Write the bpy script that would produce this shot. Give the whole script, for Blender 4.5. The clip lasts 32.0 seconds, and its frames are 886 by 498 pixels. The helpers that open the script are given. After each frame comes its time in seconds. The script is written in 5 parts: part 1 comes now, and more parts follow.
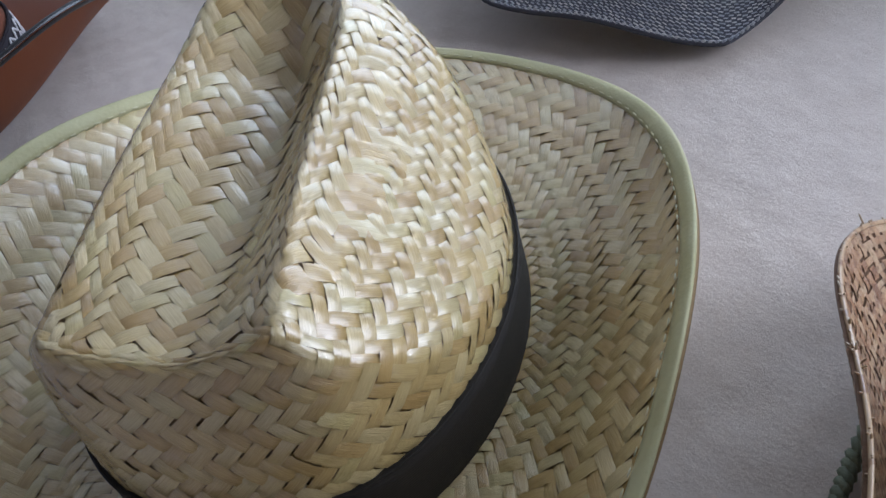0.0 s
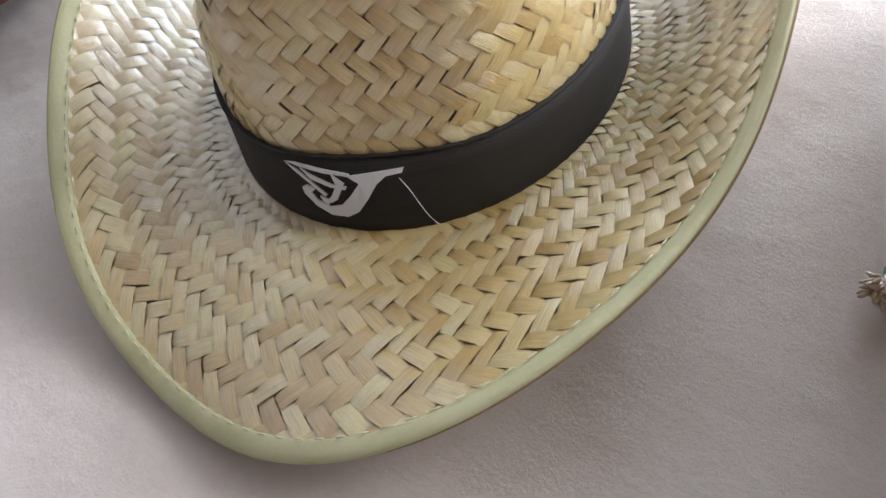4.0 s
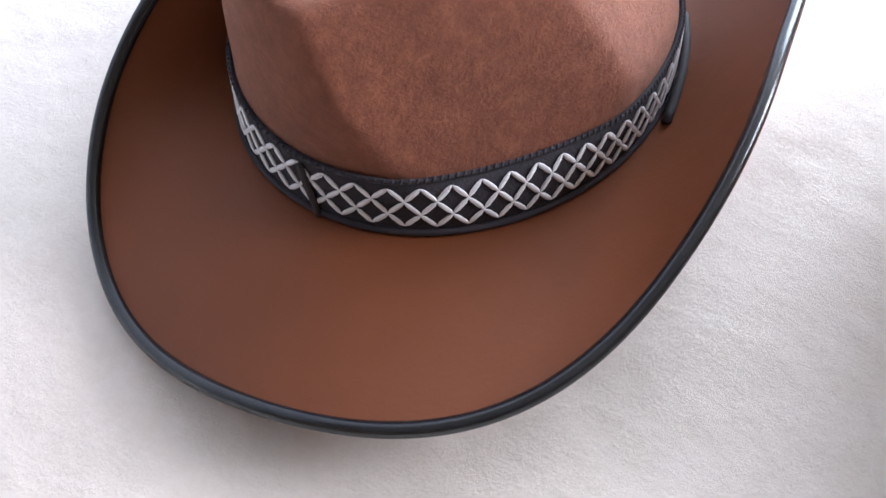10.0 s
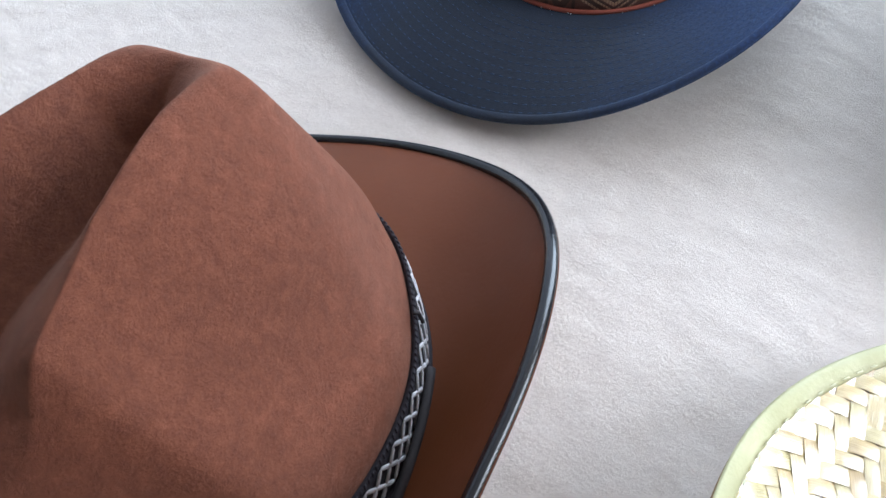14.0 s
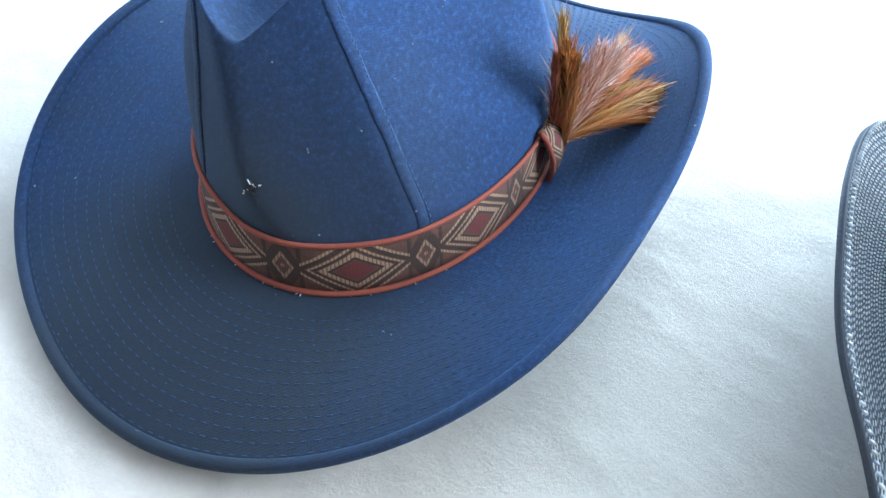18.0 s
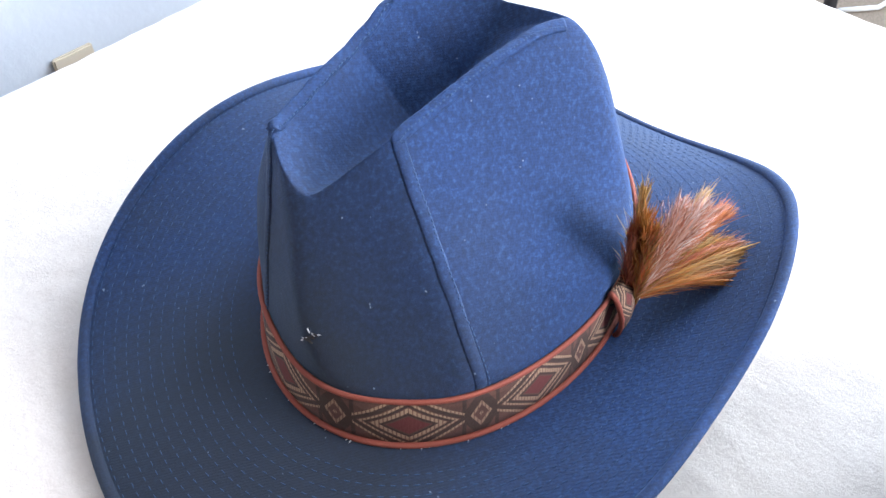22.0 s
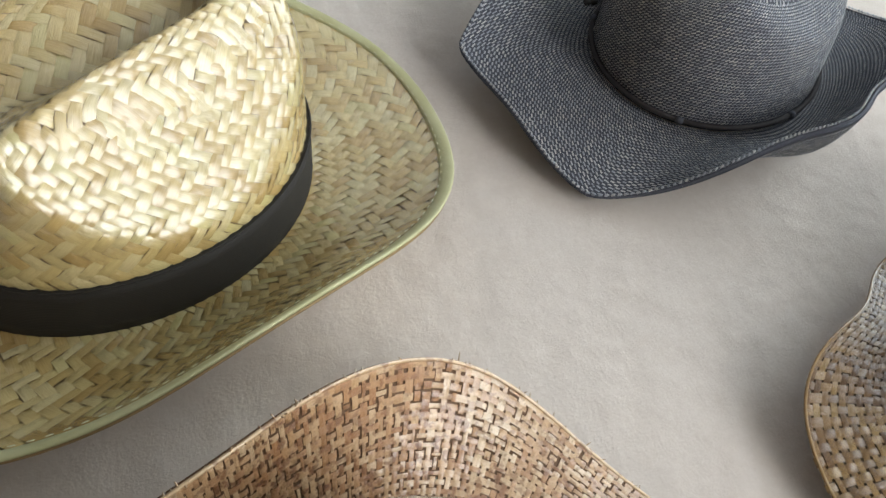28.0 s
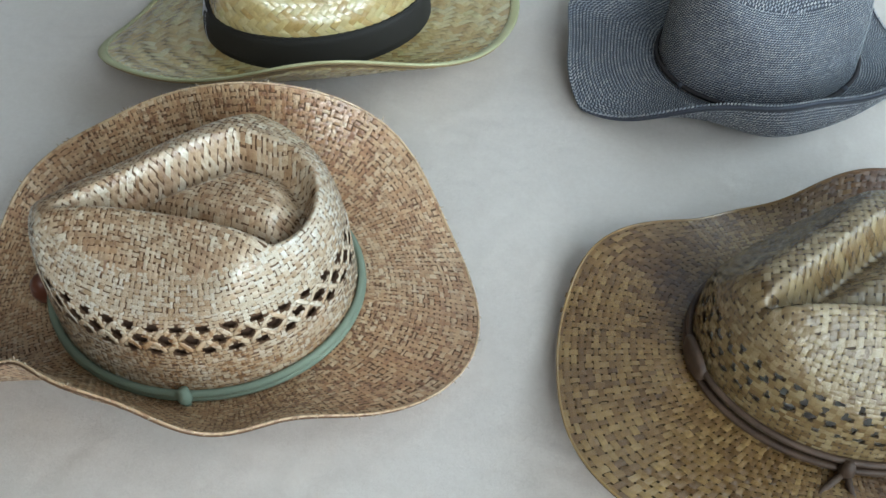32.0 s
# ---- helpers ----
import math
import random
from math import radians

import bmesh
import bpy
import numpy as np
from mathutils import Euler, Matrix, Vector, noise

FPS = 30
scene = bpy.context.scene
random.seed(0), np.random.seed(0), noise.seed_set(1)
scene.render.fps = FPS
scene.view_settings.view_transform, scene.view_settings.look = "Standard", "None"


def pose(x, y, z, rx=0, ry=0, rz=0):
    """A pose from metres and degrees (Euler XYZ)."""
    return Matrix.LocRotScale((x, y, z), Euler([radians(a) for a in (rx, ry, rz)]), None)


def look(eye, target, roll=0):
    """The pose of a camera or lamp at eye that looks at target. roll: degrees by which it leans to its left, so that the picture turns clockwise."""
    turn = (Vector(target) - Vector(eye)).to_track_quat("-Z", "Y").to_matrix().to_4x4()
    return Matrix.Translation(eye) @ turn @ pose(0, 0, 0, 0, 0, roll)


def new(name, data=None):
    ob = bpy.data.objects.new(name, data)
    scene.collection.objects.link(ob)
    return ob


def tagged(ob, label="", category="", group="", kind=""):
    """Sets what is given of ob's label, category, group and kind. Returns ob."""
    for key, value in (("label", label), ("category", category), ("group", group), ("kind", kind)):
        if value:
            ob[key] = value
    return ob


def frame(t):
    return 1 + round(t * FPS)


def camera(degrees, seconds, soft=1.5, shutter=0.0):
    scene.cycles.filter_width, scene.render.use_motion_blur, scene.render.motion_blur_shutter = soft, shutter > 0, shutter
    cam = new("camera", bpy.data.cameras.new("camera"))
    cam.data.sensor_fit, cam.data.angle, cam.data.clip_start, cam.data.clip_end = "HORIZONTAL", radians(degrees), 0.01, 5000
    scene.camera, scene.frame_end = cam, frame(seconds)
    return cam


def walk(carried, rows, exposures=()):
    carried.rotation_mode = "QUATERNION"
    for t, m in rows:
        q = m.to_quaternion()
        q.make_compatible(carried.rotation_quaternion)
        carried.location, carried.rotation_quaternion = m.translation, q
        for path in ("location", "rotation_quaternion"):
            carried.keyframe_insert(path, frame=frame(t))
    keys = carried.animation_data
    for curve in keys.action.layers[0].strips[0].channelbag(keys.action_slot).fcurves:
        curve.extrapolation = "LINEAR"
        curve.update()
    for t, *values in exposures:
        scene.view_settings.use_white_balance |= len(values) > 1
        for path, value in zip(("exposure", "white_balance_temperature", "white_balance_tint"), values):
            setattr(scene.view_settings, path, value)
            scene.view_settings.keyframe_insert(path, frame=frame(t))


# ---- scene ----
cam = camera(53.26, 32.0)
PATH = [
    (0, (0.0830, 0.0375, 0.3244), (-0.1159, 0.6829, -0.4130), -16.63),
    (0.5, (0.0718, 0.0159, 0.3159), (-0.1208, 0.6817, -0.4049), -15.40),
    (1, (0.0693, 0.0045, 0.3112), (-0.1270, 0.6724, -0.4067), -15.85),
    (1.5, (0.0564, -0.0221, 0.2992), (-0.1355, 0.6525, -0.4136), -14.55),
    (2, (0.0504, -0.0395, 0.2943), (-0.1458, 0.6340, -0.4184), -14.74),
    (2.5, (0.0438, -0.0565, 0.2864), (-0.1594, 0.6135, -0.4277), -15.35),
    (4.5, (0.0236, -0.0784, 0.2715), (-0.1635, 0.5622, -0.4733), -14.90),
    (5, (-0.0087, -0.0690, 0.2833), (-0.1718, 0.5694, -0.4690), -13.45),
    (5.5, (-0.0721, -0.0384, 0.2962), (-0.2222, 0.6011, -0.4578), -12.07),
    (6, (-0.1418, -0.0044, 0.3073), (-0.2497, 0.6290, -0.4590), -8.88),
    (6.5, (-0.2016, 0.0276, 0.3068), (-0.2682, 0.6481, -0.4746), -6.28),
    (7, (-0.2576, 0.0554, 0.3086), (-0.2959, 0.6665, -0.4820), -4.62),
    (7.5, (-0.3017, 0.0730, 0.3053), (-0.3213, 0.6859, -0.4846), -2.93),
    (8, (-0.3404, 0.0854, 0.3095), (-0.3407, 0.6988, -0.4803), -1.11),
    (8.5, (-0.3649, 0.0881, 0.2956), (-0.3415, 0.7125, -0.4851), 0.77),
    (9, (-0.3860, 0.1007, 0.2929), (-0.3622, 0.7143, -0.4965), 1.45),
    (9.5, (-0.3928, 0.1030, 0.2974), (-0.3733, 0.7118, -0.4957), 1.03),
    (10, (-0.3952, 0.1096, 0.2952), (-0.3738, 0.7187, -0.4976), 0.88),
    (10.5, (-0.3773, 0.1342, 0.3139), (-0.3691, 0.7473, -0.4760), -0.06),
    (11, (-0.3653, 0.1558, 0.3309), (-0.3587, 0.7736, -0.4553), 0.42),
    (11.5, (-0.3525, 0.1680, 0.3378), (-0.3483, 0.7981, -0.4388), -0.01),
    (12, (-0.3388, 0.1804, 0.3447), (-0.3411, 0.8114, -0.4310), -0.67),
    (12.5, (-0.3274, 0.1937, 0.3538), (-0.3355, 0.8223, -0.4239), -1.65),
    (13, (-0.3108, 0.2087, 0.3571), (-0.3307, 0.8331, -0.4238), -2.59),
    (13.5, (-0.2856, 0.2311, 0.3531), (-0.3079, 0.8480, -0.4336), -3.57),
    (14, (-0.2613, 0.2558, 0.3479), (-0.2847, 0.8743, -0.4375), -3.46),
    (14.5, (-0.2107, 0.2874, 0.3467), (-0.2468, 0.9089, -0.4359), -4.82),
    (15, (-0.1826, 0.3364, 0.3404), (-0.2004, 0.9510, -0.4483), -3.26),
    (15.5, (-0.1408, 0.3788, 0.3293), (-0.1500, 0.9900, -0.4622), -2.11),
    (17.5, (-0.1363, 0.4422, 0.3176), (-0.1335, 1.0916, -0.4428), -0.96),
    (18, (-0.1357, 0.4457, 0.3237), (-0.1339, 1.1003, -0.4322), -0.75),
    (18.5, (-0.1266, 0.4511, 0.3306), (-0.1276, 1.1147, -0.4175), -1.07),
    (19, (-0.1264, 0.4653, 0.3299), (-0.1568, 1.1342, -0.4128), -1.55),
    (19.5, (-0.1321, 0.4829, 0.3300), (-0.1690, 1.1545, -0.4101), -0.19),
    (20, (-0.1359, 0.4872, 0.3367), (-0.1882, 1.1695, -0.3925), 0.25),
    (20.5, (-0.1389, 0.4907, 0.3416), (-0.2010, 1.1782, -0.3819), 0.29),
    (21, (-0.1424, 0.4960, 0.3487), (-0.2056, 1.1826, -0.3756), 0.64),
    (21.5, (-0.1381, 0.4919, 0.3503), (-0.2114, 1.1755, -0.3758), -0.16),
    (22, (-0.1351, 0.4891, 0.3505), (-0.2114, 1.1690, -0.3788), -0.58),
    (22.5, (-0.1283, 0.4808, 0.3511), (-0.2056, 1.1570, -0.3816), -0.67),
    (23, (-0.1202, 0.4735, 0.3489), (-0.1971, 1.1452, -0.3879), -1.29),
    (23.5, (-0.1184, 0.4661, 0.3331), (-0.1843, 1.1285, -0.4132), -0.21),
    (24, (-0.1071, 0.4419, 0.3378), (-0.1779, 1.0955, -0.4158), 0.31),
    (24.5, (-0.0796, 0.3875, 0.3363), (-0.1683, 1.0248, -0.4291), 0.62),
    (25, (-0.0522, 0.3323, 0.3368), (-0.1482, 0.9570, -0.4382), 1.34),
    (25.5, (-0.0071, 0.2750, 0.3406), (-0.1343, 0.9040, -0.4263), -0.19),
    (26, (0.0522, 0.2155, 0.3483), (-0.0886, 0.8315, -0.4267), -0.07),
    (26.5, (0.0953, 0.1555, 0.3740), (-0.0471, 0.7566, -0.4124), 1.27),
    (28.5, (0.3629, 0.0254, 0.4134), (-0.0514, 0.5493, -0.3308), 9.38),
    (29, (0.4752, -0.0222, 0.4409), (-0.0329, 0.4495, -0.2797), 6.31),
    (29.5, (0.5335, -0.0332, 0.4596), (-0.0141, 0.4039, -0.2539), 5.32),
    (30, (0.5693, 0.0168, 0.4534), (-0.0317, 0.3344, -0.2800), 5.78),
    (30.5, (0.6282, 0.0889, 0.4619), (-0.0236, 0.3102, -0.2635), 1.46),
    (31, (0.6497, 0.1024, 0.4770), (0.0076, 0.3045, -0.2625), -2.24),
    (31.5, (0.6750, 0.1142, 0.4909), (0.0327, 0.3318, -0.2440), -0.54),
    (32, (0.6991, 0.1579, 0.5077), (0.0562, 0.3457, -0.2348), -1.48),
]
EXPOSURES = [(0, -1.56, 5850, 16), (1, -1.2, 5800, 16), (2, -0.68, 6050, 17), (5, -0.32, 6400, 17), (6, -0.28, 6300, 12), (7, -0.45, 6000, 11), (8, -0.12, 5950, 12), (9, 0.38, 6150, 13), (10, 0.6, 6100, 15), (11, 0.9, 5850, 13), (12, 0.55, 5650, 13), (13, 0.1, 5850, 12), (14, -0.4, 6050, 11), (15, -0.77, 6200, 12), (16, -0.48, 6000, 9), (18, 0.28, 5450, -1), (19, 0.34, 5350, 3), (21, 0.4, 5850, 11), (23, 0.24, 6300, 13), (24, 0.16, 6500, 14), (25, -0.72, 7150, 20), (26, -1.07, 7300, 19), (28.5, -1.22, 6650, 6), (30, -1.27, 6300, 4), (31, -1.3, 6050, 0), (32, -1.3, 5900, -1)]
walk(cam, [(t, look(eye, target, roll)) for t, eye, target, roll in PATH], EXPOSURES)

# ---- world, window light and exposure ----
BED = pose(-0.195, 1.30, 0, 0, 0, -127)      # the bed's far corner: local x runs down the bed, local y towards the added side window
world = bpy.data.worlds.new("sky")
scene.world = world
world.use_nodes = True
wn = world.node_tree
sky = wn.nodes.new("ShaderNodeTexSky")
sky.sky_type = "NISHITA"
sky.sun_disc = False
sky.sun_elevation, sky.sun_rotation = radians(38), radians(60)
wn.links.new(sky.outputs["Color"], wn.nodes["Background"].inputs["Color"])
wn.nodes["Background"].inputs["Strength"].default_value = 0.12


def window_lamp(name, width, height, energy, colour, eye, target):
    """An area lamp in a window's opening; used for sky light and the side fill."""
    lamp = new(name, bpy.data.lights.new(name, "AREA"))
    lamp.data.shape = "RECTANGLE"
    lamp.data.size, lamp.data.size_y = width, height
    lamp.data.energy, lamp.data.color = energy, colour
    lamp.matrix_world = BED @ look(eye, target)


window_lamp("window_light", 1.45, 1.75, 94, (0.76, 0.89, 1.0), (-1.40, 0.48, 1.00), (0.60, 0.55, 0.8))
# fill from the right: this lamp and its window are added, unseen
window_lamp("side_fill_light", 1.25, 1.50, 94, (0.90, 0.95, 1.0), (-0.76, 2.38, 1.05), (0.10, 0.75, 0.6))


# ---- materials ----
def material(name, base, rough=0.7, metal=0.0):
    m = bpy.data.materials.new(name)
    m.use_nodes = True
    b = m.node_tree.nodes["Principled BSDF"]
    b.inputs["Base Color"].default_value = (*base, 1)
    b.inputs["Roughness"].default_value = rough
    b.inputs["Metallic"].default_value = metal
    return m, m.node_tree, b


def node(t, kind, **values):
    n = t.nodes.new(kind)
    for k, v in values.items():
        n.inputs[k].default_value = v
    return n


def math_node(t, op, a, b=None, c=None):
    n = t.nodes.new("ShaderNodeMath")
    n.operation = op
    for i, v in enumerate((a, b, c)):
        if v is None:
            continue
        if isinstance(v, (int, float)):
            n.inputs[i].default_value = v
        else:
            t.links.new(v, n.inputs[i])
    return n.outputs[0]


def ramp(t, fac, stops):
    n = t.nodes.new("ShaderNodeValToRGB")
    e = n.color_ramp.elements
    while len(e) < len(stops):
        e.new(0.5)
    for el, (p, c) in zip(e, stops):
        el.position, el.color = p, (*c, 1)
    t.links.new(fac, n.inputs["Fac"])
    return n.outputs["Color"]


def noise_at(t, scale, detail=3.0, rough=0.55, coords="Object", stretch=None):
    tc = t.nodes.new("ShaderNodeTexCoord")
    n = node(t, "ShaderNodeTexNoise", Scale=scale, Detail=detail, Roughness=rough)
    src = tc.outputs[coords]
    if stretch:
        mp = t.nodes.new("ShaderNodeMapping")
        mp.inputs["Scale"].default_value = stretch
        t.links.new(src, mp.inputs["Vector"])
        src = mp.outputs["Vector"]
    t.links.new(src, n.inputs["Vector"])
    return n.outputs["Fac"]


def mixed(t, fac, a, b, mode="MIX"):
    n = t.nodes.new("ShaderNodeMix")
    n.data_type, n.blend_type = "RGBA", mode
    for s, v in (("Factor", fac), ("A", a), ("B", b)):
        i = [x for x in n.inputs if x.name == s and x.type == ("VALUE" if s == "Factor" else "RGBA")][0]
        if isinstance(v, (int, float)):
            i.default_value = v
        elif isinstance(v, tuple):
            i.default_value = (*v, 1)
        else:
            t.links.new(v, i)
    return [o for o in n.outputs if o.type == "RGBA"][0]


def bump(t, b, height, strength, distance):
    n = node(t, "ShaderNodeBump", Strength=strength, Distance=distance)
    t.links.new(height, n.inputs["Height"])
    if b.inputs["Normal"].is_linked:
        t.links.new(b.inputs["Normal"].links[0].from_socket, n.inputs["Normal"])
    t.links.new(n.outputs["Normal"], b.inputs["Normal"])


def piece_random(t):
    """A number that differs from piece to piece, joined or not."""
    g = t.nodes.new("ShaderNodeNewGeometry")
    o = t.nodes.new("ShaderNodeObjectInfo")
    return math_node(t, "FRACT", math_node(t, "ADD", g.outputs["Random Per Island"], o.outputs["Random"]))


def strip_material(name, stops, rough, stain=None, specks=None):
    """Split leaf strips: each of its own tone, with fibres along it."""
    m, t, b = material(name, stops[0][1], rough)
    col = ramp(t, piece_random(t), stops)
    grain = noise_at(t, 60, 4, 0.6)
    col = mixed(t, 0.35, col, ramp(t, grain, [(0.3, (0.55, 0.5, 0.42)), (0.7, (1, 1, 1))]), "MULTIPLY")
    if stain:
        big = noise_at(t, stain[1], 2)
        col = mixed(t, math_node(t, "MULTIPLY", ramp(t, big, [(0.45, (0, 0, 0)), (0.7, (1, 1, 1))]), stain[2]), col, stain[0], "MULTIPLY")
    if specks:
        patch = ramp(t, noise_at(t, 14, 3), [(0.35, (0.25, 0.25, 0.25)), (0.65, (1, 1, 1))])
        dots = ramp(t, noise_at(t, 210, 2, 0.6), [(0.52, (0, 0, 0)), (0.60, (1, 1, 1))])
        col = mixed(t, math_node(t, "MULTIPLY", math_node(t, "MULTIPLY", dots, patch), specks[1]), col, specks[0], "MULTIPLY")
    t.links.new(col, b.inputs["Base Color"])
    uv = t.nodes.new("ShaderNodeUVMap")
    mp = t.nodes.new("ShaderNodeMapping")
    mp.inputs["Scale"].default_value = (1.2, 22, 1)
    t.links.new(uv.outputs["UV"], mp.inputs["Vector"])
    off = t.nodes.new("ShaderNodeVectorMath")
    off.operation = "ADD"
    t.links.new(mp.outputs["Vector"], off.inputs[0])
    t.links.new(math_node(t, "MULTIPLY", piece_random(t), 71.0), off.inputs[1])
    n = node(t, "ShaderNodeTexNoise", Scale=1.0, Detail=3.0, Roughness=0.6)
    t.links.new(off.outputs[0], n.inputs["Vector"])
    streak = ramp(t, n.outputs["Fac"], [(0.3, (0.70, 0.64, 0.54)), (0.62, (1, 1, 1))])
    t.links.new(mixed(t, 0.7, col, streak, "MULTIPLY"), b.inputs["Base Color"])
    bump(t, b, n.outputs["Fac"], 0.65, 0.0007)
    b.inputs["Specular IOR Level"].default_value = 0.95
    return m


M_STRAW = strip_material("split_straw", [(0.0, (0.60, 0.40, 0.14)), (0.3, (0.71, 0.52, 0.205)), (0.6, (0.77, 0.605, 0.27)), (0.85, (0.82, 0.69, 0.37)), (1.0, (0.74, 0.63, 0.27))], 0.2)
b = M_STRAW.node_tree.nodes["Principled BSDF"]
b.inputs["Coat Weight"].default_value = 1.0
b.inputs["Coat Roughness"].default_value = 0.26
b.inputs["Coat IOR"].default_value = 1.9
M_STRAW_BASE, t, b = material("straw_backing", (0.27, 0.18, 0.08), 0.7)
bump(t, b, noise_at(t, 300), 0.6, 0.001)
M_RAFFIA = strip_material("raffia_cord", [(0.0, (0.54, 0.28, 0.125)), (0.3, (0.67, 0.40, 0.205)), (0.7, (0.77, 0.52, 0.295)), (1.0, (0.85, 0.65, 0.43))], 0.42, ((0.74, 0.56, 0.38), 9, 0.5), ((0.40, 0.23, 0.13), 0.85))
M_RAFFIA_TOP = strip_material("bleached_raffia", [(0.0, (0.66, 0.47, 0.30)), (0.3, (0.77, 0.61, 0.44)), (0.7, (0.84, 0.72, 0.56)), (1.0, (0.90, 0.81, 0.68))], 0.22, ((0.70, 0.52, 0.34), 13, 0.8), ((0.50, 0.31, 0.18), 0.75))
M_RAFFIA_TIP = strip_material("brown_dyed_raffia", [(0.0, (0.50, 0.31, 0.165)), (0.3, (0.66, 0.46, 0.28)), (0.7, (0.78, 0.61, 0.42)), (1.0, (0.88, 0.77, 0.60))], 0.28, ((0.66, 0.46, 0.28), 20, 0.8), ((0.48, 0.29, 0.16), 0.8))
for m_ in (M_RAFFIA, M_RAFFIA_TOP, M_RAFFIA_TIP):
    b = m_.node_tree.nodes["Principled BSDF"]
    b.inputs["Coat Weight"].default_value = 0.7
    b.inputs["Coat Roughness"].default_value = 0.24
    b.inputs["Coat IOR"].default_value = 1.7
M_RAFFIA_BASE, t, b = material("raffia_backing", (0.15, 0.080, 0.042), 0.8)
bump(t, b, noise_at(t, 400), 0.6, 0.001)
# dark brown that stands in for the shade inside the vented crown
M_VENT_SHADE, t, b = material("vent_shade_brown", (0.10, 0.052, 0.03), 0.9)
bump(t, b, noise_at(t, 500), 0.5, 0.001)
M_TAN = strip_material("stained_palm", [(0.0, (0.19, 0.09, 0.022)), (0.3, (0.29, 0.155, 0.042)), (0.65, (0.37, 0.215, 0.066)), (1.0, (0.48, 0.31, 0.115))], 0.3, ((0.34, 0.19, 0.10), 8, 0.9))
M_PALM = strip_material("pale_palm", [(0.0, (0.21, 0.13, 0.052)), (0.3, (0.28, 0.19, 0.082)), (0.65, (0.35, 0.25, 0.12)), (1.0, (0.44, 0.34, 0.18))], 0.27, ((0.50, 0.34, 0.20), 10, 0.6))
for m_ in (M_TAN, M_PALM):
    b = m_.node_tree.nodes["Principled BSDF"]
    b.inputs["Coat Weight"].default_value = 0.4
    b.inputs["Coat Roughness"].default_value = 0.22
    b.inputs["Coat IOR"].default_value = 1.7
M_TAN_BASE, t, b = material("palm_backing", (0.075, 0.045, 0.02), 0.8)
bump(t, b, noise_at(t, 400), 0.6, 0.001)
M_GREY = strip_material("tweed_braid", [(0.0, (0.28, 0.315, 0.385)), (0.5, (0.46, 0.485, 0.55)), (1.0, (0.68, 0.68, 0.685))], 0.3)
M_GREY_BASE, t, b = material("tweed_backing", (0.066, 0.070, 0.090), 0.8)
bump(t, b, noise_at(t, 500), 0.5, 0.001)

M_BIND, t, b = material("pale_binding", (0.50, 0.48, 0.26), 0.55)
t.links.new(mixed(t, 0.5, (0.50, 0.48, 0.26), ramp(t, noise_at(t, 40), [(0.3, (0.42, 0.40, 0.20)), (0.7, (0.60, 0.58, 0.36))])), b.inputs["Base Color"])
bump(t, b, noise_at(t, 500), 0.4, 0.0006)
M_RIBBON, t, b = material("black_ribbon", (0.018, 0.015, 0.012), 0.75)
w = node(t, "ShaderNodeTexWave", Scale=260.0)
w.bands_direction = "Z"
tc = t.nodes.new("ShaderNodeTexCoord")
t.links.new(tc.outputs["Object"], w.inputs["Vector"])
bump(t, b, w.outputs["Fac"], 0.25, 0.0004)
M_WHITE, t, b = material("white_print", (0.72, 0.72, 0.76), 0.6)
M_PALE_THREAD, t, b = material("straw_thread", (0.62, 0.60, 0.40), 0.6)
M_THREAD, t, b = material("white_thread", (0.74, 0.72, 0.74), 0.6)
bump(t, b, noise_at(t, 900), 0.5, 0.0005)

M_LEATHER, t, b = material("brown_leatherette", (0.16, 0.055, 0.025), 0.42)
big = noise_at(t, 7, 3)
t.links.new(ramp(t, big, [(0.3, (0.122, 0.033, 0.010)), (0.7, (0.160, 0.045, 0.015))]), b.inputs["Base Color"])
t.links.new(math_node(t, "ADD", 0.46, math_node(t, "MULTIPLY", noise_at(t, 25, 4), 0.18)), b.inputs["Roughness"])
bump(t, b, noise_at(t, 420, 4, 0.6), 0.2, 0.0006)
b.inputs["Specular IOR Level"].default_value = 0.25
M_FELT, t, b = material("brown_felt", (0.20, 0.072, 0.038), 0.9)
col = ramp(t, noise_at(t, 170, 6, 0.7), [(0.3, (0.122, 0.032, 0.013)), (0.55, (0.170, 0.048, 0.021)), (0.8, (0.245, 0.080, 0.042))])
col = mixed(t, 0.4, col, ramp(t, noise_at(t, 16, 4), [(0.35, (0.5, 0.45, 0.4)), (0.65, (1, 1, 1))]), "MULTIPLY")
t.links.new(col, b.inputs["Base Color"])
b.inputs["Sheen Weight"].default_value = 0.25
b.inputs["Sheen Roughness"].default_value = 0.45
b.inputs["Sheen Tint"].default_value = (1.0, 0.58, 0.42, 1)
bump(t, b, noise_at(t, 700, 6, 0.75), 0.45, 0.002)
bump(t, b, noise_at(t, 60, 4, 0.6), 0.35, 0.003)
M_PIPING, t, b = material("black_piping", (0.010, 0.010, 0.012), 0.2)
bump(t, b, noise_at(t, 300), 0.15, 0.0006)
M_TRIM, t, b = material("black_woven_trim", (0.024, 0.019, 0.026), 0.85)
bump(t, b, noise_at(t, 700), 0.6, 0.0008)
M_CORD, t, b = material("dark_cord", (0.03, 0.024, 0.026), 0.75)
bump(t, b, noise_at(t, 900), 0.5, 0.0005)

